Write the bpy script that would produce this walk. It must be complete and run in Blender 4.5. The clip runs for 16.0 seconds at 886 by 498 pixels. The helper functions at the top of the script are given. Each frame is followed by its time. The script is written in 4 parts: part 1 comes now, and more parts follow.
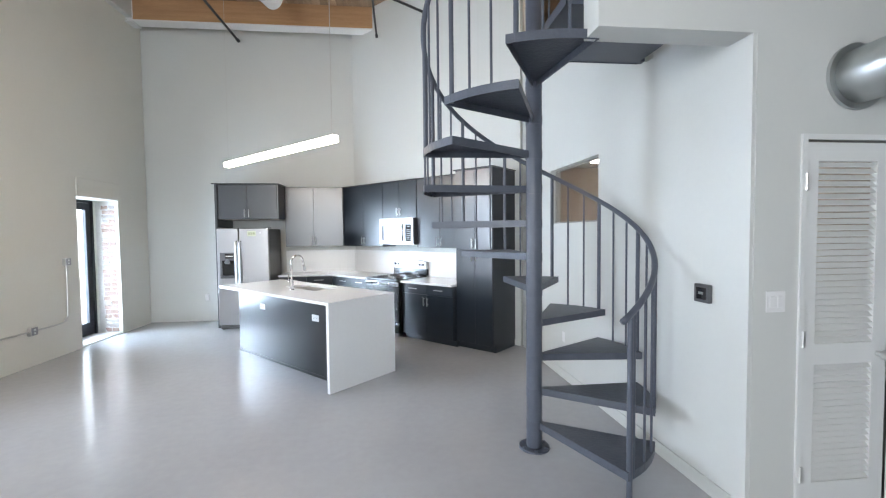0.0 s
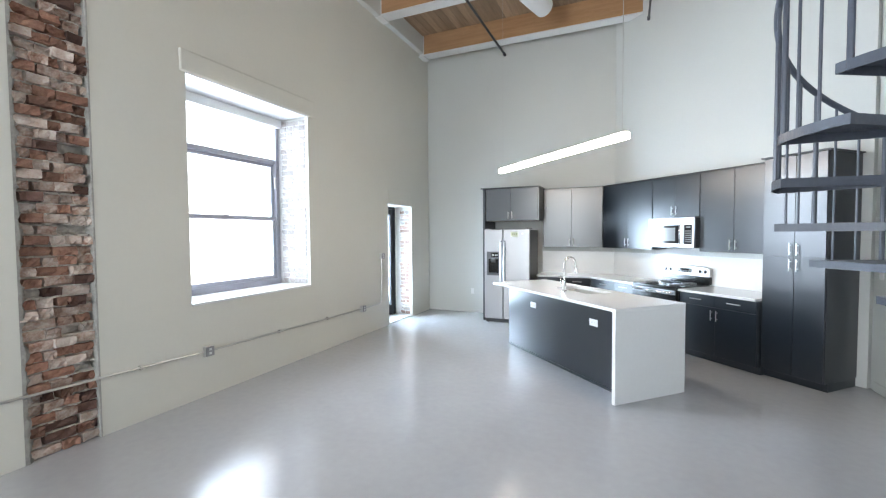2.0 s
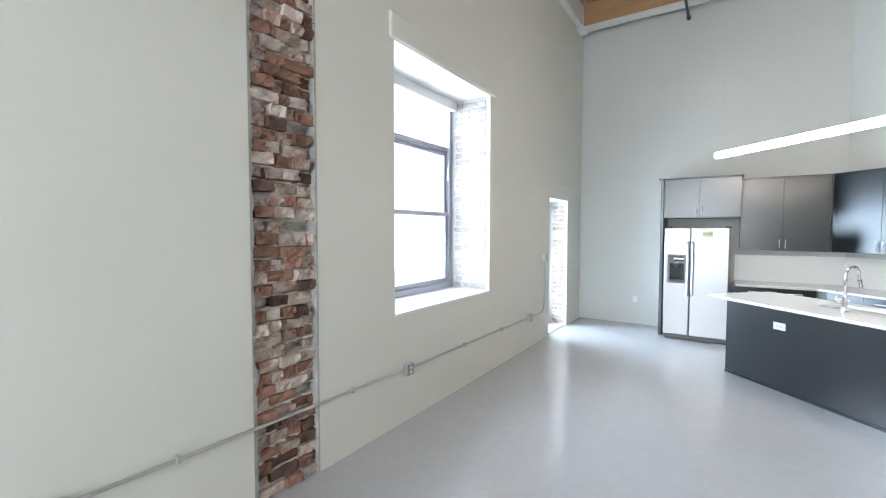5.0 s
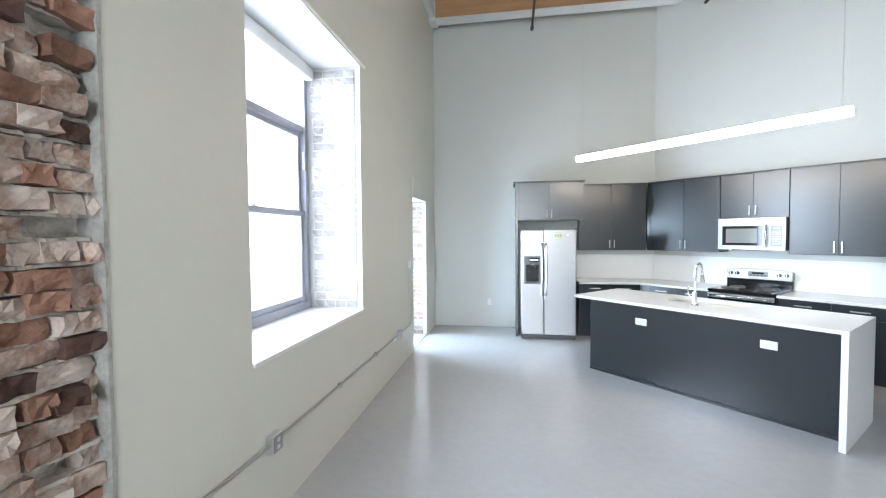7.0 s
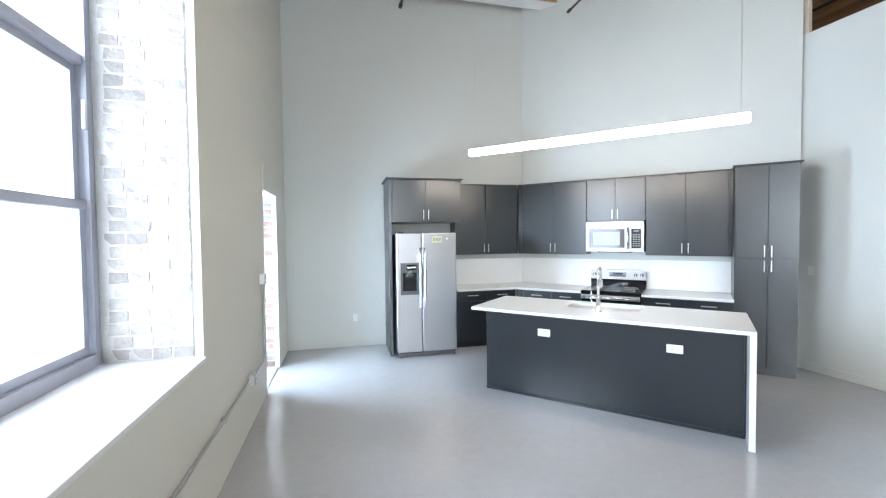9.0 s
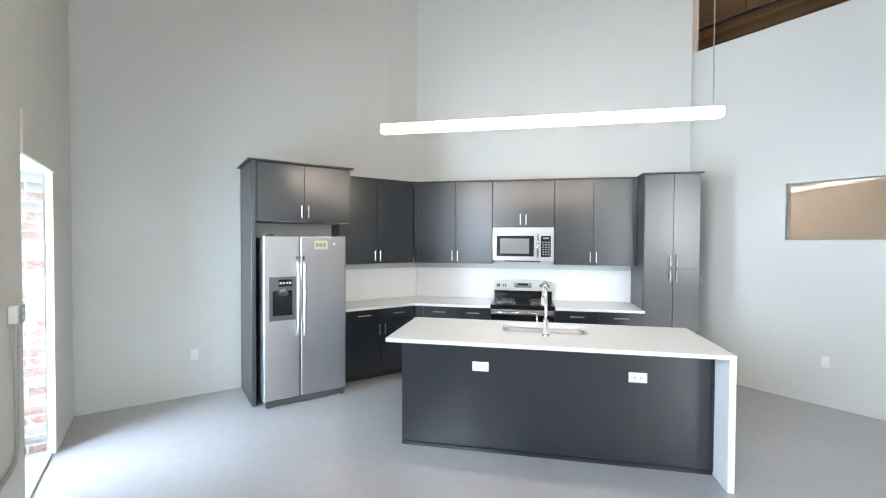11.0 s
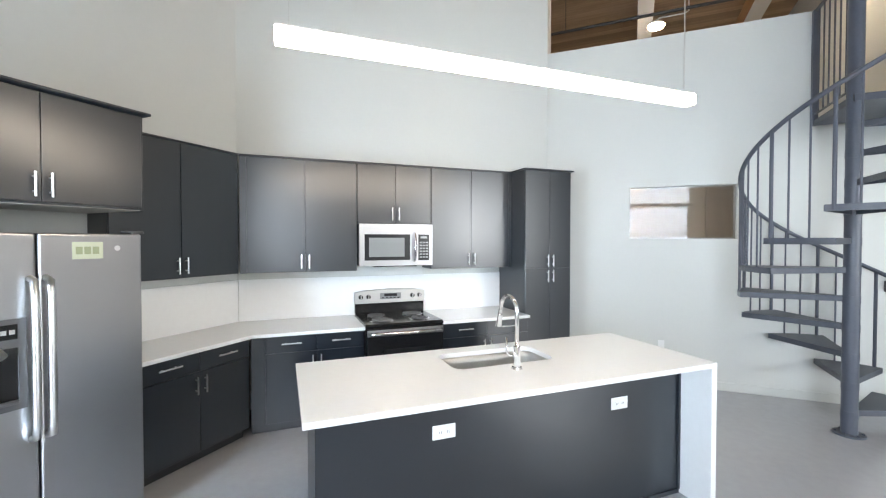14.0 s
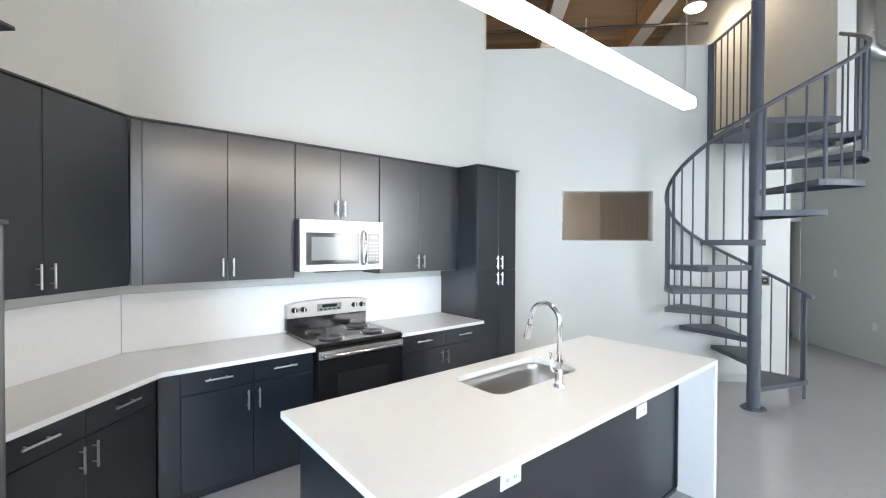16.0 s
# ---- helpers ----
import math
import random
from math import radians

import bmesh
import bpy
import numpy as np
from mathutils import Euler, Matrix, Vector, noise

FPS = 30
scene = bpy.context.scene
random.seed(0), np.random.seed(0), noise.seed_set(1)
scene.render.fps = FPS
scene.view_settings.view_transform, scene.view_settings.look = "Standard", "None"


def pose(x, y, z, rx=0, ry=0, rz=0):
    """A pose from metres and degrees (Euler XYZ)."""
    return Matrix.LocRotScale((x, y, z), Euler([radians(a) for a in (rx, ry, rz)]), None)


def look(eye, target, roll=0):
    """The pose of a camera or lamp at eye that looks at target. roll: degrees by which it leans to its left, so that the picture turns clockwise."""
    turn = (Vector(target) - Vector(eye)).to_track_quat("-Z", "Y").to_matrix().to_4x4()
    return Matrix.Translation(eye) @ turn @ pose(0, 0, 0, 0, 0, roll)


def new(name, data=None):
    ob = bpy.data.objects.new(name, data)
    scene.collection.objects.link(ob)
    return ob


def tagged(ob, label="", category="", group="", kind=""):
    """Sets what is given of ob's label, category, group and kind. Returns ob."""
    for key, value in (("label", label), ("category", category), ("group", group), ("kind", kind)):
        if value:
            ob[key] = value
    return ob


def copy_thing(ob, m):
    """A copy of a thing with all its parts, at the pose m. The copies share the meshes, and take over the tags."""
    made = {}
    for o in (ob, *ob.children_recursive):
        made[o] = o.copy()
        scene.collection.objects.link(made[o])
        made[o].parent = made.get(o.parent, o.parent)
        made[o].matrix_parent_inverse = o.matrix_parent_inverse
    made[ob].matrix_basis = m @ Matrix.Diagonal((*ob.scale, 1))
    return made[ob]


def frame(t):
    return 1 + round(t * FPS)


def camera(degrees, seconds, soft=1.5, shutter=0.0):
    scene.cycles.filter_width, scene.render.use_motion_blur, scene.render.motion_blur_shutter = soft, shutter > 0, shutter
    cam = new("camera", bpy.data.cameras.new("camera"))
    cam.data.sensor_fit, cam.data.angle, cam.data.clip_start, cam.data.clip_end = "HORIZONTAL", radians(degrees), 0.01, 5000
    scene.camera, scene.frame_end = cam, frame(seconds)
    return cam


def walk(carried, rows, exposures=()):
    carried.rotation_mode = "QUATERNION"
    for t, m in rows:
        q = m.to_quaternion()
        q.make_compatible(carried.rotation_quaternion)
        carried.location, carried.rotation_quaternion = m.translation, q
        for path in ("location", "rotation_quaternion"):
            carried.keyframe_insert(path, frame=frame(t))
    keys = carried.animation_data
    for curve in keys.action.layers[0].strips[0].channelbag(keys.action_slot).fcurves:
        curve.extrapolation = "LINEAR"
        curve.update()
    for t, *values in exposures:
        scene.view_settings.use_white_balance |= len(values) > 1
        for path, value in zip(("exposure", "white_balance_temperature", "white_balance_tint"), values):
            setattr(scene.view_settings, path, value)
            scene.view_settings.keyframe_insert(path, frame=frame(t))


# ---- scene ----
cam = camera(92.9, 16.0, soft=1.2)
PATH = [
    (0, (0.43, 0.045, 1.603), (0.639, 2.033, 1.522), -0.6),
    (0.5, (0.307, 0.013, 1.616), (0.236, 2.01, 1.536), -0.4),
    (1, (0.194, 0.033, 1.606), (-0.107, 2.009, 1.531), -0.4),
    (1.5, (0.036, 0.061, 1.645), (-0.5, 1.986, 1.561), -0.3),
    (2, (-0.167, 0.032, 1.64), (-0.972, 1.862, 1.564), -0.4),
    (2.3, (-0.327, 0.022, 1.65), (-1.284, 1.776, 1.57), -0.3),
    (2.5, (-0.412, 0.002, 1.651), (-1.467, 1.7, 1.576), -0.4),
    (3, (-0.647, -0.021, 1.651), (-1.893, 1.542, 1.578), -0.4),
    (3.2, (-0.769, -0.026, 1.648), (-2.07, 1.491, 1.573), -0.2),
    (5.3, (-1.96, 0.203, 1.662), (-2.978, 1.923, 1.577), 0.0),
    (5.5, (-2.052, 0.265, 1.662), (-2.996, 2.027, 1.582), -0.1),
    (6, (-2.295, 0.391, 1.663), (-3.029, 2.25, 1.585), -0.3),
    (6.5, (-2.533, 0.55, 1.663), (-3.044, 2.482, 1.588), -0.3),
    (7, (-2.699, 0.756, 1.656), (-3.026, 2.728, 1.582), -0.4),
    (7.5, (-2.871, 0.977, 1.657), (-2.997, 2.972, 1.584), -0.4),
    (8, (-3.033, 1.205, 1.67), (-2.971, 3.203, 1.599), -0.4),
    (8.5, (-3.151, 1.459, 1.66), (-2.893, 3.441, 1.593), -0.4),
    (9, (-3.263, 1.756, 1.665), (-2.804, 3.701, 1.6), -0.6),
    (9.5, (-3.362, 2.054, 1.661), (-2.708, 3.943, 1.602), -0.4),
    (10, (-3.407, 2.338, 1.668), (-2.565, 4.151, 1.609), -0.4),
    (10.2, (-3.397, 2.494, 1.661), (-2.501, 4.281, 1.607), -0.2),
    (12.5, (-3.4, 3.912, 1.663), (-1.879, 5.21, 1.614), -0.1),
    (13, (-3.404, 4.204, 1.683), (-1.767, 5.353, 1.631), -0.2),
    (13.5, (-3.36, 4.469, 1.653), (-1.623, 5.459, 1.615), 0.0),
    (14, (-3.291, 4.741, 1.66), (-1.466, 5.559, 1.622), 0.0),
    (14.5, (-3.258, 5.004, 1.65), (-1.373, 5.671, 1.62), 0.1),
    (15, (-3.237, 5.245, 1.652), (-1.303, 5.754, 1.627), 0.1),
    (15.5, (-3.143, 5.49, 1.643), (-1.176, 5.849, 1.615), 0.2),
    (16, (-3.063, 5.744, 1.638), (-1.071, 5.927, 1.614), 0.2),
]
walk(cam, [(t, look(eye, target, roll)) for t, eye, target, roll in PATH],
     [(0.0, 1.20, 6500, 13), (1.0, 1.20, 6450, 12), (2.5, 1.26, 6400, 10.5), (6.0, 1.30, 6350, 10), (9.0, 1.27, 6350, 10.5), (12.5, 1.21, 6800, 12), (16.0, 1.24, 6650, 11)])

# ---- world and light ----
EXPOSURE = 1.15
world = bpy.data.worlds.new("world")
scene.world = world
world.use_nodes = True
wn = world.node_tree
sky = wn.nodes.new("ShaderNodeTexSky")
sky.sky_type, sky.sun_disc = "NISHITA", False
sky.sun_elevation, sky.sun_rotation = radians(50), radians(100)
wn.links.new(sky.outputs[0], wn.nodes["Background"].inputs[0])
wn.nodes["Background"].inputs[1].default_value = 0.12
scene.view_settings.exposure = EXPOSURE


def lamp(name, kind, m, power, colour, angle=0.0, size=1.0, size_y=1.0, spread=180.0):
    data = bpy.data.lights.new(name, kind)
    data.energy, data.color = power, colour
    if kind == "SUN":
        data.angle = radians(angle)
    else:
        data.shape, data.size, data.size_y, data.spread = "RECTANGLE", size, size_y, radians(spread)
    ob = new(name, data)
    ob.matrix_world = m
    return ob


lamp("sun", "SUN", look((6, -4, 12), (0, 0, 0)), 1.5, (1, 0.96, 0.9), angle=10)
# daylight in the west window and glazed door; fill from two added, unseen openings
lamp("window_light", "AREA", look((-5.30, 3.645, 2.10), (0, 3.645, 2.10)), 82, (0.66, 0.82, 1.0), size=1.9, size_y=2.5, spread=135)
# extra lamp at the added window farther south on the west wall
lamp("window_light", "AREA", look((-4.80, -2.655, 2.08), (0, -2.655, 2.08)), 120, (0.80, 0.90, 1.0), size=1.62, size_y=2.2)
lamp("door_daylight", "AREA", look((-5.10, 6.95, 1.10), (0, 6.95, 1.10)), 108, (0.62, 0.81, 1.0), size=1.0, size_y=2.2, spread=150)
# extra lamp at the added opening in the unseen south wall
lamp("south_fill", "AREA", look((-2.7, -3.95, 2.28), (-2.7, 0, 2.28)), 120, (0.88, 0.95, 1.0), size=1.7, size_y=2.5)

# ---- materials ----


def material(name, colour, rough=0.5, metal=0.0, second=None, scale=4.0, stretch=(1, 1, 1), fine=80.0, mix=0.5, bump=0.0, bump_scale=60.0,
             rough_var=0.0, detail=4.0, vary=0.0, island=0.0, spec=0.5, placed=False):
    m = bpy.data.materials.new(name)
    m.use_nodes = True
    t = m.node_tree
    b = t.nodes["Principled BSDF"]
    b.inputs["Roughness"].default_value, b.inputs["Metallic"].default_value = rough, metal
    b.inputs["Specular IOR Level"].default_value = spec
    co = t.nodes.new("ShaderNodeTexCoord")
    mp = t.nodes.new("ShaderNodeMapping")
    mp.inputs["Scale"].default_value = stretch
    t.links.new(t.nodes.new("ShaderNodeNewGeometry").outputs["Position"] if placed else co.outputs["Object"], mp.inputs["Vector"])

    def noise_at(sc, det):
        n = t.nodes.new("ShaderNodeTexNoise")
        n.inputs["Scale"].default_value, n.inputs["Detail"].default_value = sc, det
        t.links.new(mp.outputs[0], n.inputs["Vector"])
        return n

    big, small = noise_at(scale, detail), noise_at(fine, 3.0)
    mean = t.nodes.new("ShaderNodeMix")
    mean.data_type = "FLOAT"
    mean.inputs[0].default_value = 0.35
    t.links.new(big.outputs["Fac"], mean.inputs[2])
    t.links.new(small.outputs["Fac"], mean.inputs[3])
    ramp = t.nodes.new("ShaderNodeMapRange")
    ramp.inputs[1].default_value, ramp.inputs[2].default_value = 0.5 - 0.25 / max(mix, 0.05) * 0.5, 0.5 + 0.25 / max(mix, 0.05) * 0.5
    t.links.new(mean.outputs[0], ramp.inputs[0])
    col = t.nodes.new("ShaderNodeMix")
    col.data_type = "RGBA"
    col.inputs[6].default_value = (*colour, 1)
    col.inputs[7].default_value = (*(second or [c * 0.9 for c in colour]), 1)
    t.links.new(ramp.outputs[0], col.inputs[0])
    out = col.outputs[2]
    if vary or island:
        if vary:
            src = t.nodes.new("ShaderNodeObjectInfo").outputs["Random"]
        else:
            src = t.nodes.new("ShaderNodeNewGeometry").outputs["Random Per Island"]
        hsv = t.nodes.new("ShaderNodeHueSaturation")
        rng = t.nodes.new("ShaderNodeMapRange")
        amt = vary or island
        rng.inputs[3].default_value, rng.inputs[4].default_value = 1 - amt, 1 + amt
        t.links.new(src, rng.inputs[0])
        t.links.new(rng.outputs[0], hsv.inputs["Value"])
        t.links.new(out, hsv.inputs["Color"])
        out = hsv.outputs[0]
    t.links.new(out, b.inputs["Base Color"])
    if rough_var:
        rr = t.nodes.new("ShaderNodeMapRange")
        rr.inputs[1].default_value, rr.inputs[2].default_value = 0.3, 0.7
        rr.inputs[3].default_value, rr.inputs[4].default_value = max(0.02, rough - rough_var), rough + rough_var
        t.links.new(big.outputs["Fac"], rr.inputs[0])
        t.links.new(rr.outputs[0], b.inputs["Roughness"])
    if bump:
        bn = noise_at(bump_scale, 4.0)
        bp = t.nodes.new("ShaderNodeBump")
        bp.inputs["Strength"].default_value, bp.inputs["Distance"].default_value = bump, 0.01
        t.links.new(bn.outputs["Fac"], bp.inputs["Height"])
        t.links.new(bp.outputs[0], b.inputs["Normal"])
    return m


def glow(name, colour, strength):
    m = bpy.data.materials.new(name)
    m.use_nodes = True
    b = m.node_tree.nodes["Principled BSDF"]
    b.inputs["Base Color"].default_value = (0.8, 0.8, 0.8, 1)
    b.inputs["Emission Color"].default_value = (*colour, 1)
    b.inputs["Emission Strength"].default_value = strength
    return m


def glazing(name, tint=(1, 1, 1), base=0.04):
    m = bpy.data.materials.new(name)
    m.use_nodes = True
    t = m.node_tree
    t.nodes.remove(t.nodes["Principled BSDF"])
    tr, gl = t.nodes.new("ShaderNodeBsdfTransparent"), t.nodes.new("ShaderNodeBsdfGlossy")
    tr.inputs[0].default_value = (*tint, 1)
    gl.inputs["Roughness"].default_value = 0.01
    lw, pw, sc, mx = t.nodes.new("ShaderNodeLayerWeight"), t.nodes.new("ShaderNodeMath"), t.nodes.new("ShaderNodeMath"), t.nodes.new("ShaderNodeMixShader")
    lw.inputs[0].default_value = 0.5
    pw.operation, sc.operation = "POWER", "MULTIPLY_ADD"
    pw.inputs[1].default_value = 4.0
    sc.inputs[1].default_value, sc.inputs[2].default_value = 0.8, base
    t.links.new(lw.outputs["Facing"], pw.inputs[0])
    t.links.new(pw.outputs[0], sc.inputs[0])
    t.links.new(sc.outputs[0], mx.inputs[0])
    t.links.new(tr.outputs[0], mx.inputs[1])
    t.links.new(gl.outputs[0], mx.inputs[2])
    t.links.new(mx.outputs[0], t.nodes["Material Output"].inputs[0])
    return m


M_WALL = material("painted_plaster", (0.62, 0.632, 0.601), 0.5, second=(0.58, 0.59, 0.58), scale=0.8, fine=30, mix=0.4, bump=0.10, bump_scale=9)
M_ROUGHWALL = material("painted_masonry", (0.70, 0.69, 0.621), 0.55, second=(0.65, 0.64, 0.59), scale=1.2, fine=25, mix=0.4, bump=0.25, bump_scale=5)
M_CONCRETE = material("polished_concrete", (0.475, 0.477, 0.495), 0.17, second=(0.40, 0.402, 0.415), scale=0.9, fine=14, mix=0.5, rough_var=0.05, bump=0.012, bump_scale=3, spec=1.0)
M_CAB = material("dark_stained_wood", (0.0078, 0.0118, 0.0185), 0.28, second=(0.011, 0.016, 0.023), scale=1.6, stretch=(5, 5, 0.7), fine=34, mix=0.45, bump=0.0012, bump_scale=24, spec=0.95)
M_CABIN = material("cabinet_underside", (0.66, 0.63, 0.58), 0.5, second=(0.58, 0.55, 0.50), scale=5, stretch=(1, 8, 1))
M_QUARTZ = material("white_quartz", (0.84, 0.86, 0.87), 0.16, second=(0.79, 0.80, 0.81), scale=30, fine=200, mix=0.3)
M_SINK = material("satin_sink_steel", (0.56, 0.555, 0.54), 0.42, 1.0, second=(0.50, 0.495, 0.48), scale=2, fine=60, mix=0.3)
M_STEEL = material("brushed_steel", (0.42, 0.42, 0.43), 0.35, 1.0, second=(0.38, 0.38, 0.39), scale=1.2, stretch=(1, 1, 6), fine=40, mix=0.2)
M_CHROME = material("chrome", (0.78, 0.78, 0.80), 0.09, 1.0, mix=0.2)
M_NICKEL = material("satin_nickel", (0.80, 0.80, 0.79), 0.30, 1.0, mix=0.2)
M_BLACK = material("black_enamel", (0.012, 0.012, 0.013), 0.15, mix=0.3)
M_DARKGLASS = material("dark_glass", (0.02, 0.02, 0.022), 0.05, mix=0.2)
M_GREYGLASS = material("oven_window_mesh", (0.25, 0.26, 0.26), 0.12, mix=0.3, fine=300)
M_PLASTIC = material("grey_plastic", (0.10, 0.10, 0.105), 0.35, mix=0.3)
M_WHITE = material("white_plastic", (0.80, 0.80, 0.80), 0.35, mix=0.2)
M_DOOR = material("white_door_paint", (0.74, 0.75, 0.74), 0.4, second=(0.70, 0.71, 0.70), mix=0.3, bump=0.03)
M_IRON = material("grey_painted_steel", (0.085, 0.097, 0.125), 0.38, second=(0.065, 0.074, 0.10), scale=6, fine=60, mix=0.5, bump=0.05, bump_scale=40)
M_PLATE = material("grey_tread_plate", (0.085, 0.097, 0.122), 0.42, second=(0.06, 0.068, 0.09), scale=8, fine=60, mix=0.6, bump=0.35, bump_scale=45)
M_FRAME = material("window_aluminium", (0.42, 0.43, 0.49), 0.4, second=(0.37, 0.38, 0.44), mix=0.3)
M_DFRAME = material("dark_door_frame", (0.02, 0.022, 0.03), 0.35, mix=0.3)
M_WOOD = material("new_pine", (0.52, 0.31, 0.16), 0.6, second=(0.38, 0.21, 0.10), scale=2.0, stretch=(0.6, 8, 8), fine=20, mix=0.7, bump=0.08, bump_scale=20)
M_PLANK = material("pine_decking", (0.43, 0.30, 0.195), 0.65, second=(0.29, 0.195, 0.125), scale=2.0, stretch=(9, 0.6, 4), fine=20, mix=0.7, bump=0.08, island=0.25)
M_BRICK = material("old_red_brick", (0.19, 0.087, 0.060), 0.9, second=(0.35, 0.20, 0.14), scale=9, fine=60, mix=0.7, bump=0.8, bump_scale=40, vary=0.4, placed=True)
M_BRICKB = material("mortar_smeared_brick", (0.29, 0.155, 0.108), 0.95, second=(0.56, 0.48, 0.42), scale=11, fine=55, mix=0.9, bump=0.8, bump_scale=40, vary=0.25, placed=True)
M_BRICKW = material("plaster_smeared_brick", (0.62, 0.56, 0.51), 0.95, second=(0.44, 0.32, 0.26), scale=10, fine=55, mix=0.8, bump=0.8, bump_scale=40, vary=0.18, placed=True)
M_BRICKD = material("dark_burnt_brick", (0.075, 0.042, 0.035), 0.9, second=(0.15, 0.08, 0.06), scale=10, fine=55, mix=0.7, bump=0.8, bump_scale=40, vary=0.3, placed=True)
M_MORTAR = material("lime_mortar", (0.64, 0.60, 0.54), 0.95, second=(0.44, 0.41, 0.37), scale=9, fine=60, mix=0.8, bump=1.0, bump_scale=35)
M_LIP = material("broken_grey_plaster", (0.42, 0.41, 0.38), 0.9, second=(0.28, 0.27, 0.25), scale=12, fine=60, mix=0.8, bump=1.0, bump_scale=40)
M_RBRICK = material("half_limewashed_brick", (0.22, 0.115, 0.085), 0.85, second=(0.42, 0.34, 0.30), scale=9, fine=50, mix=0.6, bump=0.6, bump_scale=40, vary=0.2, placed=True)
M_WBRICK = material("limewashed_brick", (0.44, 0.43, 0.415), 0.85, second=(0.31, 0.265, 0.24), scale=9, fine=50, mix=0.6, bump=0.6, bump_scale=40, vary=0.18, placed=True)
M_WMORTAR = material("white_mortar", (0.60, 0.59, 0.58), 0.9, second=(0.48, 0.46, 0.44), scale=20, bump=0.5)
M_PIPE = material("black_pipe", (0.03, 0.03, 0.032), 0.4, mix=0.4)
M_DUCT = material("galvanised_duct", (0.50, 0.53, 0.53), 0.42, 1.0, second=(0.50, 0.52, 0.52), scale=5, mix=0.5, rough_var=0.08)
M_CONDUIT = material("galvanised_conduit", (0.62, 0.61, 0.59), 0.34, 0.85, second=(0.52, 0.51, 0.49), mix=0.4)
M_TAN = material("tan_wall_paint", (0.62, 0.54, 0.45), 0.6, second=(0.56, 0.48, 0.40), scale=1.5, mix=0.4)
M_PLY = material("brown_wood_panel", (0.52, 0.46, 0.40), 0.5, second=(0.42, 0.35, 0.29), scale=2, stretch=(8, 8, 0.6), mix=0.7)
M_STICKER = material("pale_label", (0.62, 0.66, 0.50), 0.5, mix=0.3)
M_INK = material("label_print", (0.36, 0.40, 0.24), 0.5, mix=0.2)
M_TUBE = glow("lamp_diffuser", (1.0, 0.88, 0.73), 17)
M_FILL_STRIP = glow("fill_strip_diffuser", (1.0, 0.95, 0.88), 22)
M_DISC = glow("disc_diffuser", (1.0, 0.82, 0.60), 42)
M_OUT = glow("bright_outdoors", (0.92, 0.96, 1.0), 1.5)
M_GLASS = glazing("clear_glass")
M_PARTGLASS = glazing("partition_glass", (0.84, 0.83, 0.82), 0.02)

# ---- mesh helpers ----


def part(name, bm, mat, parent=None, label="", smooth=False):
    me = bpy.data.meshes.new(name)
    bmesh.ops.recalc_face_normals(bm, faces=bm.faces)
    if smooth:
        for f in bm.faces:
            f.smooth = True
    bm.to_mesh(me)
    bm.free()
    me.materials.append(mat)
    ob = new(name, me)
    if parent is not None:
        ob.parent = parent
    if label:
        ob["label"] = label
    return ob


def empty(name, m, label, category, group=""):
    ob = new(name)
    ob.empty_display_size = 0.1
    ob.matrix_world = m
    return tagged(ob, label, category, group)


def add_box(bm, x0, x1, y0, y1, z0, z1, bevel=0.0, m=None, seg=1):
    r = bmesh.ops.create_cube(bm, size=1.0)
    vs = r["verts"]
    mid = Matrix.Translation(((x0 + x1) / 2, (y0 + y1) / 2, (z0 + z1) / 2)) @ Matrix.Diagonal((abs(x1 - x0), abs(y1 - y0), abs(z1 - z0), 1))
    bmesh.ops.transform(bm, matrix=mid, verts=vs)
    if bevel:
        es = list({e for v in vs for e in v.link_edges})
        res = bmesh.ops.bevel(bm, geom=es, offset=bevel, segments=seg, affect="EDGES", profile=0.5)
        vs = list({v for f in res["faces"] for v in f.verts} | {v for v in vs if v.is_valid})
    if m is not None:
        bmesh.ops.transform(bm, matrix=m, verts=vs)
    return vs


def box(x0, x1, y0, y1, z0, z1, bevel=0.0, m=None, seg=1):
    bm = bmesh.new()
    add_box(bm, x0, x1, y0, y1, z0, z1, bevel, m, seg)
    return bm


def add_cyl(bm, a, b, r, r2=None, seg=16):
    a, b = Vector(a), Vector(b)
    d = b - a
    res = bmesh.ops.create_cone(bm, cap_ends=True, segments=seg, radius1=r, radius2=r if r2 is None else r2, depth=d.length)
    q = Vector((0, 0, 1)).rotation_difference(d.normalized()).to_matrix().to_4x4()
    bmesh.ops.transform(bm, matrix=Matrix.Translation((a + b) / 2) @ q, verts=res["verts"])
    return res["verts"]


def cyl(a, b, r, r2=None, seg=16):
    bm = bmesh.new()
    add_cyl(bm, a, b, r, r2, seg)
    return bm


def add_tube(bm, pts, r, seg=10, closed_ends=True):
    pts = [Vector(p) for p in pts]
    rings = []
    for i, p in enumerate(pts):
        d = (pts[min(i + 1, len(pts) - 1)] - pts[max(i - 1, 0)]).normalized()
        up = Vector((0, 0, 1)) if abs(d.z) < 0.9 else Vector((1, 0, 0))
        s = d.cross(up).normalized()
        u = s.cross(d)
        rings.append([bm.verts.new(p + r * (math.cos(k * math.tau / seg) * s + math.sin(k * math.tau / seg) * u)) for k in range(seg)])
    for a, b in zip(rings, rings[1:]):
        # keep neighbouring rings in step
        best = min(range(seg), key=lambda o: sum((a[k].co - b[(k + o) % seg].co).length for k in range(0, seg, 3)))
        b[:] = b[best:] + b[:best]
        for k in range(seg):
            bm.faces.new((a[k], a[(k + 1) % seg], b[(k + 1) % seg], b[k]))
    if closed_ends:
        bm.faces.new(rings[0])
        bm.faces.new(rings[-1][::-1])


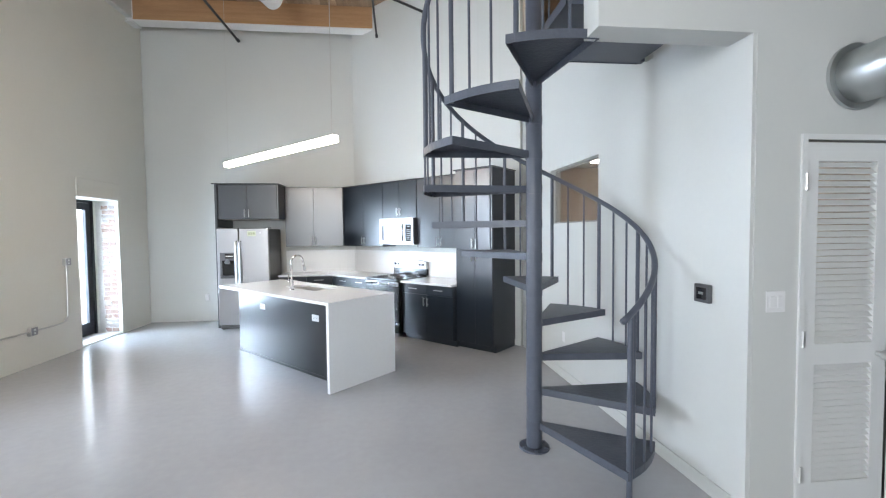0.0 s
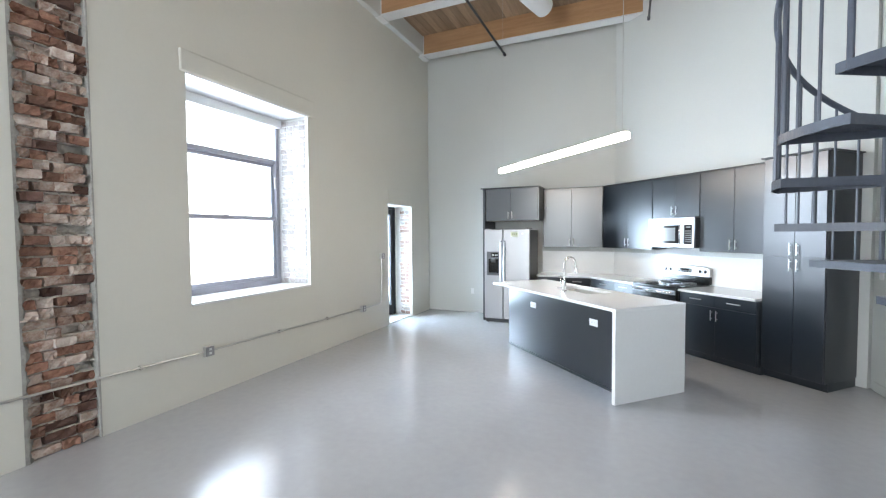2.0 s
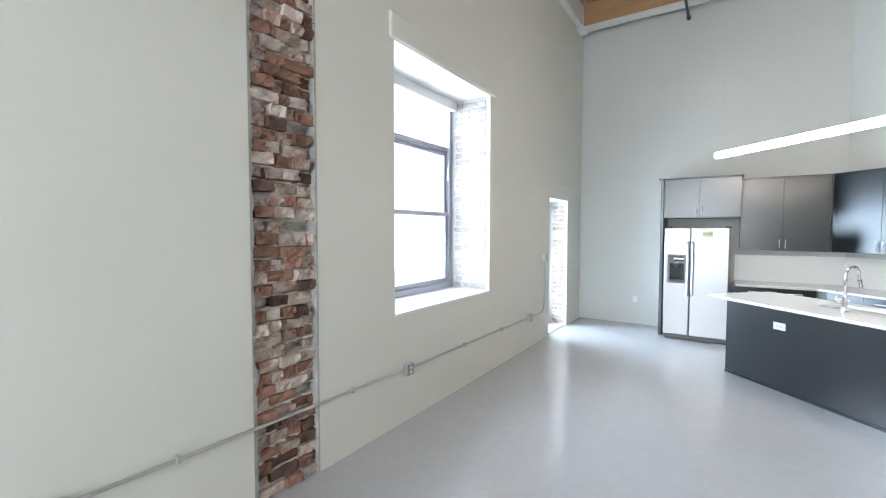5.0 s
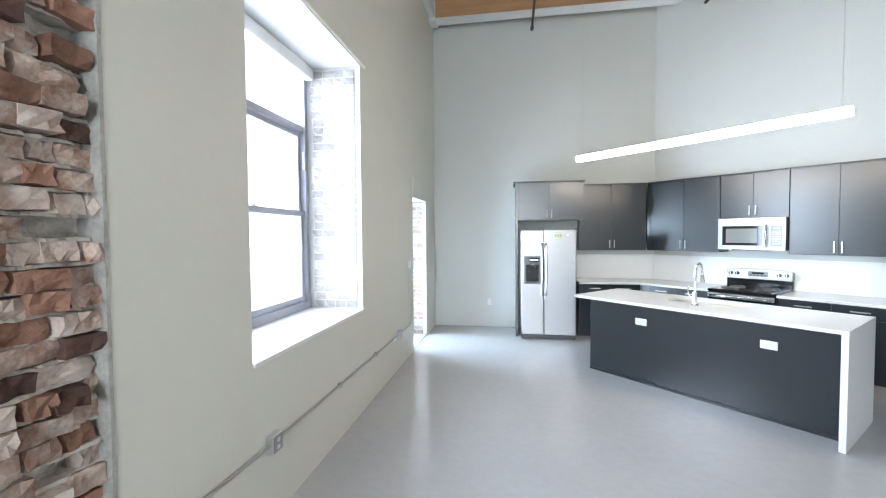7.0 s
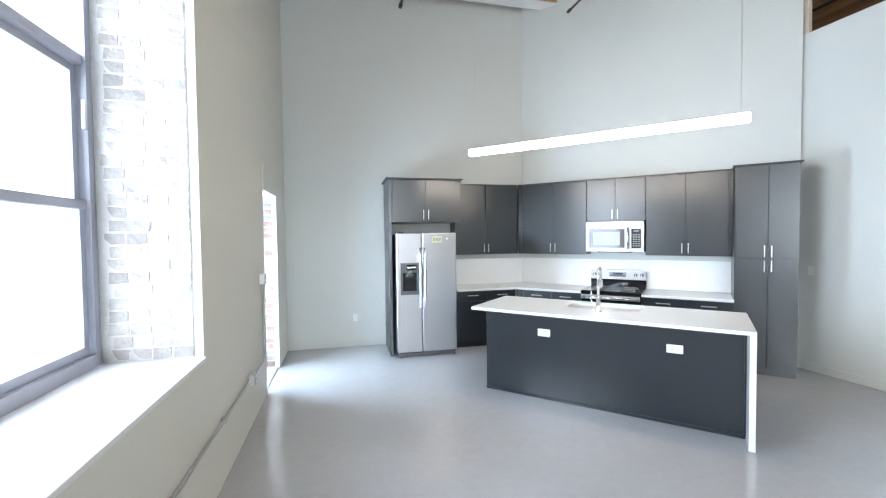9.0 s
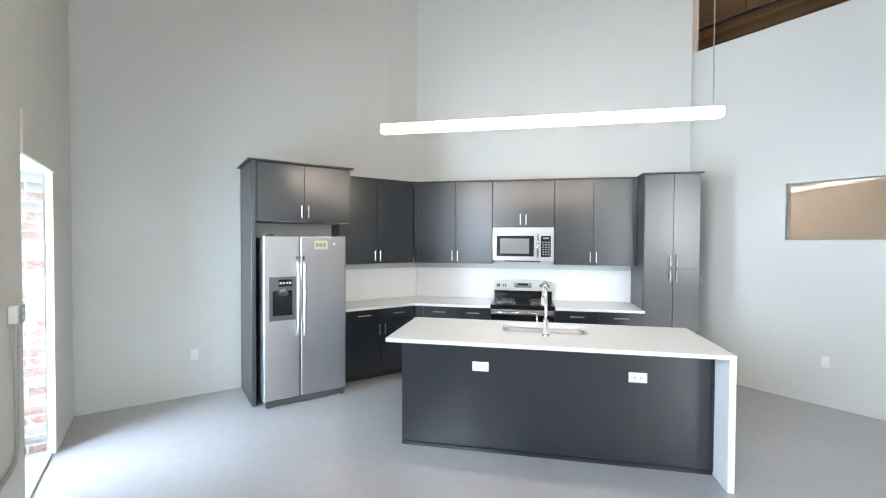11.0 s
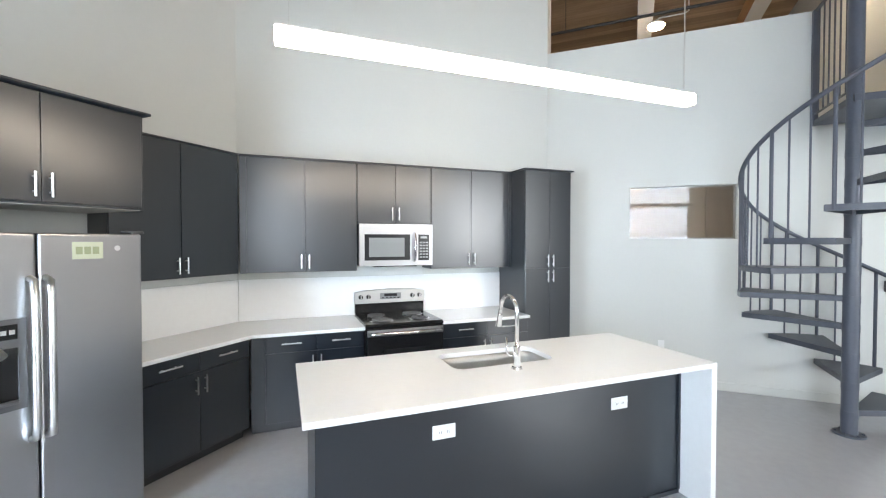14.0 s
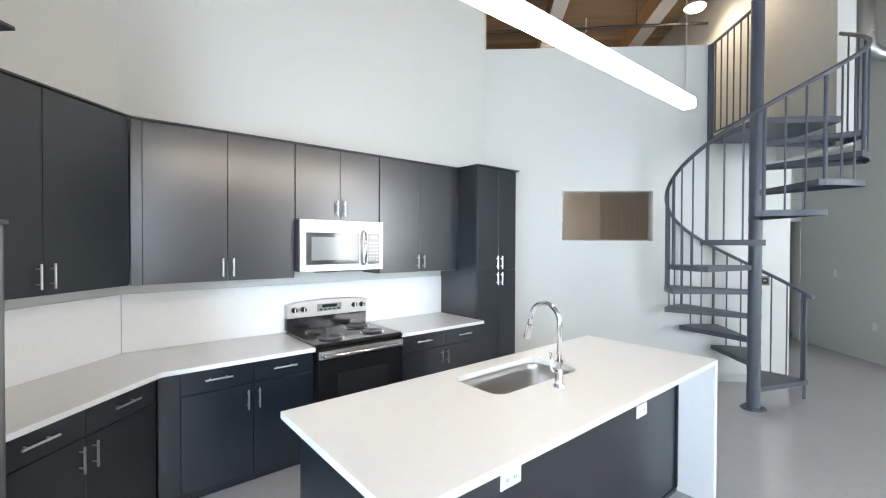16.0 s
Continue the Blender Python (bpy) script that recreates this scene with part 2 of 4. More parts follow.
def tube(pts, r, seg=10):
    bm = bmesh.new()
    add_tube(bm, pts, r, seg)
    return bm


def prism(outline, z0, z1, bevel=0.0):
    bm = bmesh.new()
    f = bm.faces.new([bm.verts.new((x, y, z0)) for x, y in outline])
    res = bmesh.ops.extrude_face_region(bm, geom=[f])
    bmesh.ops.translate(bm, verts=[v for v in res["geom"] if isinstance(v, bmesh.types.BMVert)], vec=(0, 0, z1 - z0))
    if bevel:
        bmesh.ops.bevel(bm, geom=bm.edges[:], offset=bevel, segments=1, affect="EDGES")
    return bm


def wall_mesh(length, z0, z1, thick, holes, cut_x=(), cut_z=()):
    """A slab along local x, from y 0 (its face) to y thick, with rectangular holes (x0, x1, z0, z1)."""
    xs = sorted({0.0, length, *cut_x, *[v for h in holes for v in h[:2] if 0 < v < length]})
    zs = sorted({z0, z1, *cut_z, *[v for h in holes for v in h[2:] if z0 < v < z1]})
    solid = {}
    for i in range(len(xs) - 1):
        for k in range(len(zs) - 1):
            cx, cz = (xs[i] + xs[i + 1]) / 2, (zs[k] + zs[k + 1]) / 2
            solid[i, k] = not any(h[0] < cx < h[1] and h[2] < cz < h[3] for h in holes)
    bm = bmesh.new()
    made = {}

    def v(x, y, z):
        key = (round(x, 5), round(y, 5), round(z, 5))
        if key not in made:
            made[key] = bm.verts.new((x, y, z))
        return made[key]

    def quad(*c):
        bm.faces.new([v(*p) for p in c])

    for (i, k), s in solid.items():
        if not s:
            continue
        a, b, c, d = xs[i], xs[i + 1], zs[k], zs[k + 1]
        quad((a, 0, c), (b, 0, c), (b, 0, d), (a, 0, d))
        quad((a, thick, c), (a, thick, d), (b, thick, d), (b, thick, c))
        if not solid.get((i - 1, k)):
            quad((a, 0, c), (a, 0, d), (a, thick, d), (a, thick, c))
        if not solid.get((i + 1, k)):
            quad((b, 0, c), (b, thick, c), (b, thick, d), (b, 0, d))
        if not solid.get((i, k - 1)):
            quad((a, 0, c), (a, thick, c), (b, thick, c), (b, 0, c))
        if not solid.get((i, k + 1)):
            quad((a, 0, d), (b, 0, d), (b, thick, d), (a, thick, d))
    return bm


def wall(name, m, length, z0, z1, thick, holes=(), mat=None, label=""):
    ob = part(name, wall_mesh(length, z0, z1, thick, list(holes)), mat or M_WALL)
    ob.matrix_world = m
    return tagged(ob, label or "smooth off-white painted wall", "wall", kind="structure")


# ---- the shell ----
TOP = 5.62
LX, BY = -4.08, 8.22
WIN = (2.80, 4.49, 0.955, 3.20)
DOOR = (6.51, 7.40, 0.0, 2.16)
STRIP = (1.532, 1.99)
tagged(part("floor", box(-4.9, 9.0, -4.0, 8.8, -0.2, 0.0), M_CONCRETE), "polished grey concrete floor, softly reflecting", "floor", kind="structure")
# west wall: masonry core and a plaster skin that leaves a strip of brick bare; local x runs south to north
WX = pose(LX - 0.05, -4.0, 0, 0, 0, 90)
# the repeated window hole to the south is added, unseen, for extra light
o, ADDED_SHIFT = 4.0, 6.3
wall("wall_west", WX, 12.3, 0, TOP, 0.55, [(WIN[0] + o, WIN[1] + o, *WIN[2:]), (WIN[0] + o - ADDED_SHIFT, WIN[1] + o - ADDED_SHIFT, *WIN[2:]), (DOOR[0] + o, DOOR[1] + o, -1, DOOR[3]), (STRIP[0] + o, STRIP[1] + o, -1, 9)], M_ROUGHWALL, "thick off-white painted masonry wall")
skin = wall("wall_west_skin", pose(LX, -4.0, 0, 0, 0, 90), 12.18, 0, TOP, 0.05,
            [(WIN[0] + o, WIN[1] + o, *WIN[2:]), (WIN[0] + o - ADDED_SHIFT, WIN[1] + o - ADDED_SHIFT, *WIN[2:]), (DOOR[0] + o, DOOR[1] + o, -1, DOOR[3]), (STRIP[0] + o, STRIP[1] + o, -1, 9)], M_ROUGHWALL,
            "uneven cream plaster with a strip left bare")
wall("wall_north", pose(-4.1, BY, 0), 3.71, 0, TOP, 0.2, (), M_WALL)
wall("wall_kitchen", pose(-0.39, BY, 0, 0, 0, -45), 3.53, 0, TOP, 0.2, (), M_WALL)
IW = pose(2.15, 5.69, 0, 0, 0, -87.8)
wall("wall_partition", IW @ pose(-0.07, 0, 0), 3.66, 0, 4.02, 0.12, [(0.99, 2.07, 1.682, 2.288), (2.75, 3.8, 2.83, 5)], M_WALL, "off-white partition with a small interior window")
wall("wall_closet", pose(2.31, 2.10, 0), 2.41, 0, 2.625, 0.12, [(0.295, 0.835, -1, 2.075)], M_WALL)
wall("wall_bulkhead", pose(1.44, 2.10, 0), 6.0, 2.625, TOP, 0.17, (), M_WALL, "off-white bulkhead wall above the hall")
wall("wall_hall_south", pose(4.9, 0.27, 0, 0, 0, 180), 2.5, 0, TOP, 0.15, (), M_WALL)
wall("wall_hall_end", pose(4.72, 2.2, 0, 0, 0, -90), 1.93, 0, TOP, 0.12, [(0.9, 1.92, -1, 2.04)], M_WALL)
# opening added in the unseen south wall for the fill lamp
ADDED_SOUTH = ((-3.6, -1.8),)
wall("wall_hall_room", pose(5.6, 2.2, 0, 0, 0, -90), 2.2, 0, 2.7, 0.05, (), M_PLY, "brown panelled wall beyond the hall door")
# unseen ceiling and two walls, added to keep lamp light out of this room
tagged(part("ceiling_hall_room", box(4.84, 5.66, -0.05, 2.22, 2.70, 2.75), M_WALL), "added low ceiling keeping loft light out of the room beyond the hall", "ceiling", kind="structure")
wall("wall_hall_room_south", pose(5.66, 0.0, 0, 0, 0, 180), 0.82, 0, 2.7, 0.05, (), M_WALL)
wall("wall_rear_south", pose(4.72, 2.22, 0), 2.8, 0, 2.72, 0.05, (), M_WALL)
wall("wall_south", pose(2.4, -3.8, 0, 0, 0, 180), 6.6, 0, TOP, 0.3, [(2.4 - x1, 2.4 - x0, 0.95, 3.6) for x0, x1 in ADDED_SOUTH], M_WALL)
wall("wall_east_entry", pose(2.4, 0.27, 0, 0, 0, -90), 4.1, 0, TOP, 0.15, (), M_WALL)
wall("wall_east", pose(7.5, 8.6, 0, 0, 0, -90), 9.0, 0, TOP, 0.2, (), M_TAN, "tan wall at the far side")
wall("wall_rear_north", pose(2.2, 8.3, 0), 5.4, 0, TOP, 0.2, (), M_TAN, "tan wall at the far side")
wall("wall_rear_side", pose(2.16, 8.3, 0, 0, 0, -90), 2.6, 0, TOP, 0.05, (), M_TAN, "tan wall of the loft")
tagged(part("mezzanine_floor", box(2.31, 7.5, 2.275, 8.3, 2.72, 2.95), M_WALL), "white-edged mezzanine floor slab", "floor", kind="structure")
tagged(part("wall_loft_panel", box(2.9, 7.4, 7.2, 7.3, 0, 2.7), M_PLY), "brown wood panelling in the room behind", "wall", kind="structure")
tagged(part("wall_loft_partition", box(4.6, 4.7, 2.23, 6.6, 0, 2.71), M_TAN), "beige painted wall behind the glass", "wall", kind="structure")
tagged(part("wall_loft_boards", box(4.55, 4.597, 2.3, 3.67, 0, 2.70, 0.004), M_PLY), "pale brown wood panelling behind the glass", "wall", kind="structure")

ob = part("baseboard", box(0.0, 3.50, -0.013, -0.001, 0.0, 0.095, 0.003), M_WALL)
ob.matrix_world = IW
tagged(ob, "low painted baseboard along the partition", "baseboard", kind="structure")
ob = part("baseboard", box(0.02, 2.28, -0.013, -0.001, 0.0, 0.095, 0.003), M_WALL)
ob.matrix_world = pose(4.70, 0.27, 0, 0, 0, 180)
tagged(ob, "low painted baseboard along the hall wall", "baseboard", kind="structure")

# ceiling: pine decking in one mesh, and beams
bm = bmesh.new()
x = -4.1
while x < 7.5:
    add_box(bm, x + 0.003, x + 0.137, -4.0, 8.6, TOP, TOP + 0.05)
    x += 0.14
add_box(bm, -4.3, 7.7, -4.2, 8.7, TOP + 0.03, TOP + 0.2)
tagged(part("ceiling", bm, M_PLANK), "ceiling of narrow golden pine boards", "ceiling", kind="structure")


def beam(y, x0, x1, base):
    e = empty("ceiling_beam", pose(x0, y, base), "large sawn pine beam under the board ceiling", "beam", "ceiling beams")
    part("timber", box(0, x1 - x0, 0, 0.2, 0, TOP - base, 0.008), M_WOOD, e)
    part("bottom_plate", box(0, x1 - x0, -0.015, 0.215, -0.022, -0.002, 0.004), M_WHITE, e, "white-painted strip under the beam")
    part("bracket", box(-0.03, 0.10, -0.03, 0.23, -0.05, -0.024, 0.004), M_WHITE, e, "white steel seat bracket")
    part("hanger", box(-0.02, 0.09, -0.012, -0.004, 0.0, TOP - base - 0.02), M_WHITE, e, "white steel hanger plate")


for y, x1 in ((7.80, 0.02), (6.20, 1.75), (4.47, 7.4), (2.86, 7.4), (1.25, 7.4), (-0.36, 7.4), (-1.97, 7.4)):
    beam(y, LX + 0.02, x1, 5.24 if y > 7 else 5.30)
tagged(part("wall_plate", box(LX, LX + 0.10, -3.9, 8.1, 5.26, 5.60, 0.01), M_WALL), "white-painted ledge under the ceiling boards", "trim", kind="structure")

# ---- outdoors ----
tagged(part("backdrop", box(-20.1, -20.0, -60, 70, -3, 45), M_OUT), "blown-out bright outdoors", "backdrop", kind="structure")
tagged(part("ground", box(-60, -4.95, -60, 60, -1.2, -1.0), M_MORTAR), "pale ground outside", "ground", kind="structure")

# ---- kitchen cabinets ----


def bar_handle(parent, x, y, z, length, vertical=True):
    """A satin bar handle on a door's face at y (towards -y), centred on x, z."""
    bm = bmesh.new()
    h = length / 2
    if vertical:
        add_cyl(bm, (x, y - 0.03, z - h), (x, y - 0.03, z + h), 0.006, seg=10)
        for k in (-0.6, 0.6):
            add_cyl(bm, (x, y - 0.03, z + k * h), (x, y, z + k * h), 0.0045, seg=8)
    else:
        add_cyl(bm, (x - h, y - 0.03, z), (x + h, y - 0.03, z), 0.006, seg=10)
        for k in (-0.6, 0.6):
            add_cyl(bm, (x + k * h, y - 0.03, z), (x + k * h, y, z), 0.0045, seg=8)
    part("handle", bm, M_NICKEL, parent, "satin steel bar handle", smooth=False)


def cab_door(parent, x0, x1, yf, z0, z1, handle=None):
    """A slab door whose back lies at yf; handle: (x, z, length, vertical)."""
    g = 0.0018
    d = part("door", box(x0 + g, x1 - g, yf - 0.020, yf, z0 + g, z1 - g, 0.0015), M_CAB, parent)
    if handle:
        bar_handle(d, handle[0], yf - 0.020, handle[1], handle[2], handle[3])
    return d


def upper(m, x0, x1, z0, z1, depth, doors, label, crown=True, filler=None):
    e = empty("wall_cabinet", m, label, "cabinet", "kitchen wall cabinets")
    part("body", box(x0, x1, -depth + 0.022, -0.002, z0, z1, 0.001), M_CAB, e)
    if crown:
        part("top_trim", box(x0 - 0.004, x1 + 0.004, -depth - 0.012, -0.002, z1, z1 + 0.014, 0.002), M_CAB, e)
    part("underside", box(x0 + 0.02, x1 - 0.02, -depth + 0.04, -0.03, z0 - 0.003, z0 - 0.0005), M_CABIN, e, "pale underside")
    if filler:
        part("filler", box(filler[0], filler[1], -depth + 0.004, -depth + 0.022, z0, z1), M_CAB, e)
    n = len(doors) - 1
    for i in range(n):
        left = i % 2 == 0
        hx = doors[i + 1] - 0.035 if left else doors[i] + 0.035
        cab_door(e, doors[i], doors[i + 1], -depth + 0.022, z0, z1, (hx, z0 + 0.10, 0.13, True))
    return e


def base_unit(m, x0, x1, depth, edges, label, filler=None, top=0.845):
    e = empty("base_cabinet", m, label, "cabinet", "kitchen base cabinets")
    part("body", box(x0, x1, -depth + 0.022, -0.004, 0.09, top, 0.001), M_CAB, e)
    part("toe_kick", box(x0, x1, -depth + 0.085, -0.02, 0.0, 0.09), M_CAB, e)
    if filler:
        part("filler", box(filler[0], filler[1], -depth + 0.004, -depth + 0.022, 0.09, top), M_CAB, e)
    for i in range(len(edges) - 1):
        a, b = edges[i], edges[i + 1]
        g = 0.0018
        d = part("drawer_front", box(a + g, b - g, -depth + 0.002, -depth + 0.022, 0.70, top - 0.006, 0.0015), M_CAB, e)
        bar_handle(d, (a + b) / 2, -depth + 0.002, 0.778, 0.16, False)
        hx = b - 0.035 if i % 2 == 0 else a + 0.035
        cab_door(e, a, b, -depth + 0.022, 0.095, 0.696, (hx, 0.60, 0.13, True))
    return e


NW = pose(0, BY, 0)                     # back wall: x as in the world
KW = pose(-0.39, BY, 0, 0, 0, -45)      # diagonal wall: x runs along it from the kink
UZ0, UZ1 = 1.365, 2.43

# fridge surround
e = empty("fridge_cabinet", NW, "tall dark cabinet panel and bridge cabinet round the fridge", "cabinet", "kitchen wall cabinets")
part("side_panel", box(-2.655, -2.615, -0.67, -0.002, 0.0, 2.445, 0.002), M_CAB, e)
part("body", box(-2.613, -1.62, -0.64, -0.002, 1.855, 2.445, 0.001), M_CAB, e)
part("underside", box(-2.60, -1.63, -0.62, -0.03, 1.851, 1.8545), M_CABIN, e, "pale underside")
part("top_trim", box(-2.69, -1.60, -0.70, -0.002, 2.446, 2.462, 0.003), M_CAB, e)
cab_door(e, -2.60, -2.135, -0.64, 1.865, 2.44, (-2.17, 1.955, 0.13, True))
cab_door(e, -2.135, -1.64, -0.64, 1.865, 2.44, (-2.10, 1.955, 0.13, True))

upper(NW, -1.618, -0.582, UZ0, UZ1, 0.25, (-1.615, -1.11, -0.585), "dark-stained wall cabinet with two slab doors beside the fridge")
upper(KW, 0.046, 1.098, UZ0, UZ1, 0.311, (0.106, 0.61, 1.096), "dark-stained wall cabinet with two slab doors and a filler strip", filler=(0.05, 0.104))
upper(KW, 1.10, 1.873, 1.835, UZ1, 0.311, (1.102, 1.488, 1.871), "short dark-stained wall cabinet above the microwave")
upper(KW, 1.875, 2.848, UZ0, UZ1, 0.311, (1.877, 2.34, 2.807), "dark-stained wall cabinet with two slab doors beside the pantry", filler=(2.809, 2.846))

# pantry
e = empty("pantry_cabinet", KW, "tall dark-stained pantry cabinet with four slab doors", "cabinet")
part("body", box(2.852, 3.444, -0.567, -0.002, 0.09, 2.43, 0.001), M_CAB, e)
part("toe_kick", box(2.852, 3.444, -0.51, -0.02, 0.0, 0.09), M_CAB, e)
part("top_trim", box(2.83, 3.468, -0.612, -0.002, 2.431, 2.446, 0.003), M_CAB, e)
for a, b, hx in ((2.855, 3.165, 3.132), (3.165, 3.441, 3.198)):
    cab_door(e, a, b, -0.567, 1.365, 2.428, (hx, 1.445, 0.13, True))
    cab_door(e, a, b, -0.567, 0.095, 1.362, (hx, 1.275, 0.13, True))

# base cabinets, counters and backsplash
base_unit(NW, -1.665, -0.752, 0.57, (-1.66, -1.197, -0.757), "dark-stained base cabinet with two drawers and two doors beside the fridge")
base_unit(KW, 0.152, 1.106, 0.658, (0.267, 0.686, 1.104), "dark-stained base cabinet with drawers, doors and a filler strip", filler=(0.155, 0.265))
base_unit(KW, 1.873, 2.85, 0.658, (1.876, 2.36, 2.846), "dark-stained base cabinet with two drawers between range and pantry")


def to_world(m, x, y):
    v = m @ Vector((x, y, 0))
    return v.x, v.y


CT0, CT1 = 0.847, 0.877
outline = [(-1.67, BY - 0.003), (-1.67, 7.61), (6.85 - 7.61, 7.61), to_world(KW, 1.108, -0.693), to_world(KW, 1.108, -0.003), (-0.3925, BY - 0.003)]
tagged(part("worktop", prism(outline, CT0, CT1, 0.003), M_QUARTZ), "white quartz worktop that turns along the diagonal wall", "worktop")
ob = part("worktop", box(1.870, 2.851, -0.693, -0.003, CT0, CT1, 0.003), M_QUARTZ)
ob.matrix_world = KW
tagged(ob, "short white quartz worktop between range and pantry", "worktop")
for m, a, b in ((NW, -1.67, -0.3988), (KW, 0.0088, 2.85)):
    ob = part("backsplash", box(a, b, -0.02, -0.003, CT1 + 0.002, 1.285, 0.002), M_QUARTZ)
    ob.matrix_world = m
    tagged(ob, "white quartz slab backsplash", "backsplash", kind="structure")

# refrigerator
e = empty("refrigerator", pose(-2.575, 7.39, 0), "stainless side-by-side fridge with a water dispenser", "refrigerator")
part("body", box(0.005, 0.825, 0.07, 0.76, 0.05, 1.685, 0.006), M_PLASTIC, e, "dark grey fridge body")
part("toe_grille", box(0.02, 0.81, 0.03, 0.10, 0.012, 0.068, 0.004), M_PLASTIC, e, "dark toe grille")
ld = part("door", box(0.0, 0.345, 0.0, 0.068, 0.075, 1.70, 0.012, seg=3), M_STEEL, e)
rd = part("door", box(0.352, 0.83, 0.0, 0.068, 0.075, 1.70, 0.012, seg=3), M_STEEL, e)
for d, x in ((ld, 0.318), (rd, 0.379)):
    part("handle", tube([(x, -0.005, 1.48), (x, -0.045, 1.47), (x, -0.055, 1.38), (x, -0.055, 0.80), (x, -0.045, 0.71), (x, -0.005, 0.70)], 0.017, 12), M_NICKEL, d, "thick satin bar handle", smooth=True)
dp = part("dispenser", wall_mesh(0.25, 0.865, 1.295, 0.012, [(0.03, 0.22, 0.91, 1.16)]), M_PLASTIC, e, "grey plastic dispenser surround")
dp.location = (0.05, -0.014, 0)
part("recess", box(0.078, 0.272, -0.001, 0.0, 0.908, 1.162), M_BLACK, dp).location = (-0.05, 0.012, 0)
part("control_panel", box(0.085, 0.215, -0.004, 0.0, 1.20, 1.27, 0.001), M_BLACK, dp)
for i in range(4):
    part("button", box(0.095 + i * 0.03, 0.115 + i * 0.03, -0.007, -0.004, 1.225, 1.245), M_NICKEL, dp)
part("spout", cyl((0.125, -0.03, 1.13), (0.125, -0.005, 1.16), 0.045, 0.03, 20), M_NICKEL, dp)
part("drip_tray", box(0.04, 0.21, -0.03, 0.0, 0.90, 0.915, 0.003), M_PLASTIC, dp)
lab = part("energy_label", box(0.49, 0.63, -0.0012, -0.0002, 1.565, 1.655), M_STICKER, e, "pale printed energy label")
for i in range(3):
    part("print", box(0.505 + i * 0.038, 0.535 + i * 0.038, -0.002, -0.0013, 1.59, 1.63), M_INK, lab)
part("badge", cyl((0.70, -0.0015, 1.62), (0.70, 0, 1.62), 0.015, seg=16), M_WHITE, e)
for x in (0.03, 0.78):
    part("hinge_cover", box(x, x + 0.07, 0.01, 0.12, 1.70, 1.718, 0.004), M_PLASTIC, e)
    part("foot", cyl((x + 0.02, 0.05, 0.0), (x + 0.02, 0.05, 0.03), 0.02), M_PLASTIC, e)

# microwave
e = empty("microwave_oven", KW @ pose(1.108, -0.389, 1.412), "stainless over-the-range microwave with dark door window", "microwave")
part("body", box(0.003, 0.752, 0.03, 0.386, 0.0, 0.415, 0.004), M_PLASTIC, e)
part("front_frame", wall_mesh(0.755, 0.0, 0.418, 0.03, [(0.05, 0.515, 0.055, 0.315), (0.60, 0.72, 0.05, 0.315)]), M_STEEL, e, "brushed steel front")
part("door_window", box(0.05, 0.515, 0.004, 0.024, 0.055, 0.315), M_DARKGLASS, e, "dark glass door window")
part("window_mesh", box(0.095, 0.455, 0.0015, 0.004, 0.09, 0.28), M_GREYGLASS, e, "grey perforated window")
cp = part("control_panel", box(0.60, 0.72, 0.002, 0.024, 0.05, 0.315), M_DARKGLASS, e, "black control panel")
part("display", box(0.625, 0.695, 0.0005, 0.002, 0.275, 0.295), M_GREYGLASS, cp)
for i in range(3):
    for j in range(6):
        part("button", box(0.617 + i * 0.033, 0.640 + i * 0.033, 0.0, 0.002, 0.075 + j * 0.030, 0.090 + j * 0.030), M_GREYGLASS, cp)
part("handle", tube([(0.56, 0.0, 0.335), (0.56, -0.035, 0.315), (0.56, -0.042, 0.19), (0.56, -0.035, 0.065), (0.56, 0.0, 0.045)], 0.012, 10), M_CHROME, e, "vertical bar handle", smooth=True)
part("badge", cyl((0.38, -0.0015, 0.37), (0.38, 0, 0.37), 0.012, seg=16), M_NICKEL, e)
part("vent_grille", box(0.15, 0.6, 0.05, 0.3, -0.012, 0.0), M_BLACK, e)

# range
e = empty("electric_range", KW @ pose(1.109, -0.712, 0), "stainless and black coil-top electric range", "stove")
part("body", box(0.004, 0.756, 0.04, 0.685, 0.06, 0.872, 0.003), M_BLACK, e)
part("cooktop", box(0.0, 0.76, 0.03, 0.64, 0.873, 0.893, 0.006), M_BLACK, e, "glossy black cooktop")
part("cooktop_rim", box(0.0, 0.76, 0.012, 0.03, 0.862, 0.885, 0.004), M_BLACK, e)
od = part("oven_door", box(0.01, 0.75, 0.0, 0.04, 0.23, 0.86, 0.006), M_BLACK, e, "black glass oven door")
part("door_window", box(0.16, 0.60, -0.0025, 0.0, 0.42, 0.66), M_DARKGLASS, od)
part("handle_strip", box(0.012, 0.748, -0.012, -0.001, 0.785, 0.845, 0.004), M_STEEL, od, "brushed steel strip")
part("handle", tube([(0.03, -0.005, 0.815), (0.05, -0.045, 0.815), (0.38, -0.055, 0.815), (0.71, -0.045, 0.815), (0.73, -0.005, 0.815)], 0.015, 10), M_CHROME, od, "steel bar handle", smooth=True)
dr = part("drawer", box(0.01, 0.75, 0.002, 0.04, 0.065, 0.222, 0.006), M_BLACK, e)
part("trim", box(0.012, 0.748, -0.004, 0.001, 0.20, 0.22, 0.002), M_STEEL, dr, "steel trim strip")
part("splash_back", box(0.004, 0.756, 0.63, 0.685, 0.893, 1.00, 0.004), M_BLACK, e)
bm = prism([(0.0, 1.0), (0.76, 1.0), (0.76, 1.115), (0.66, 1.135), (0.38, 1.145), (0.10, 1.135), (0.0, 1.115)], 0.0, 0.07, 0.004)
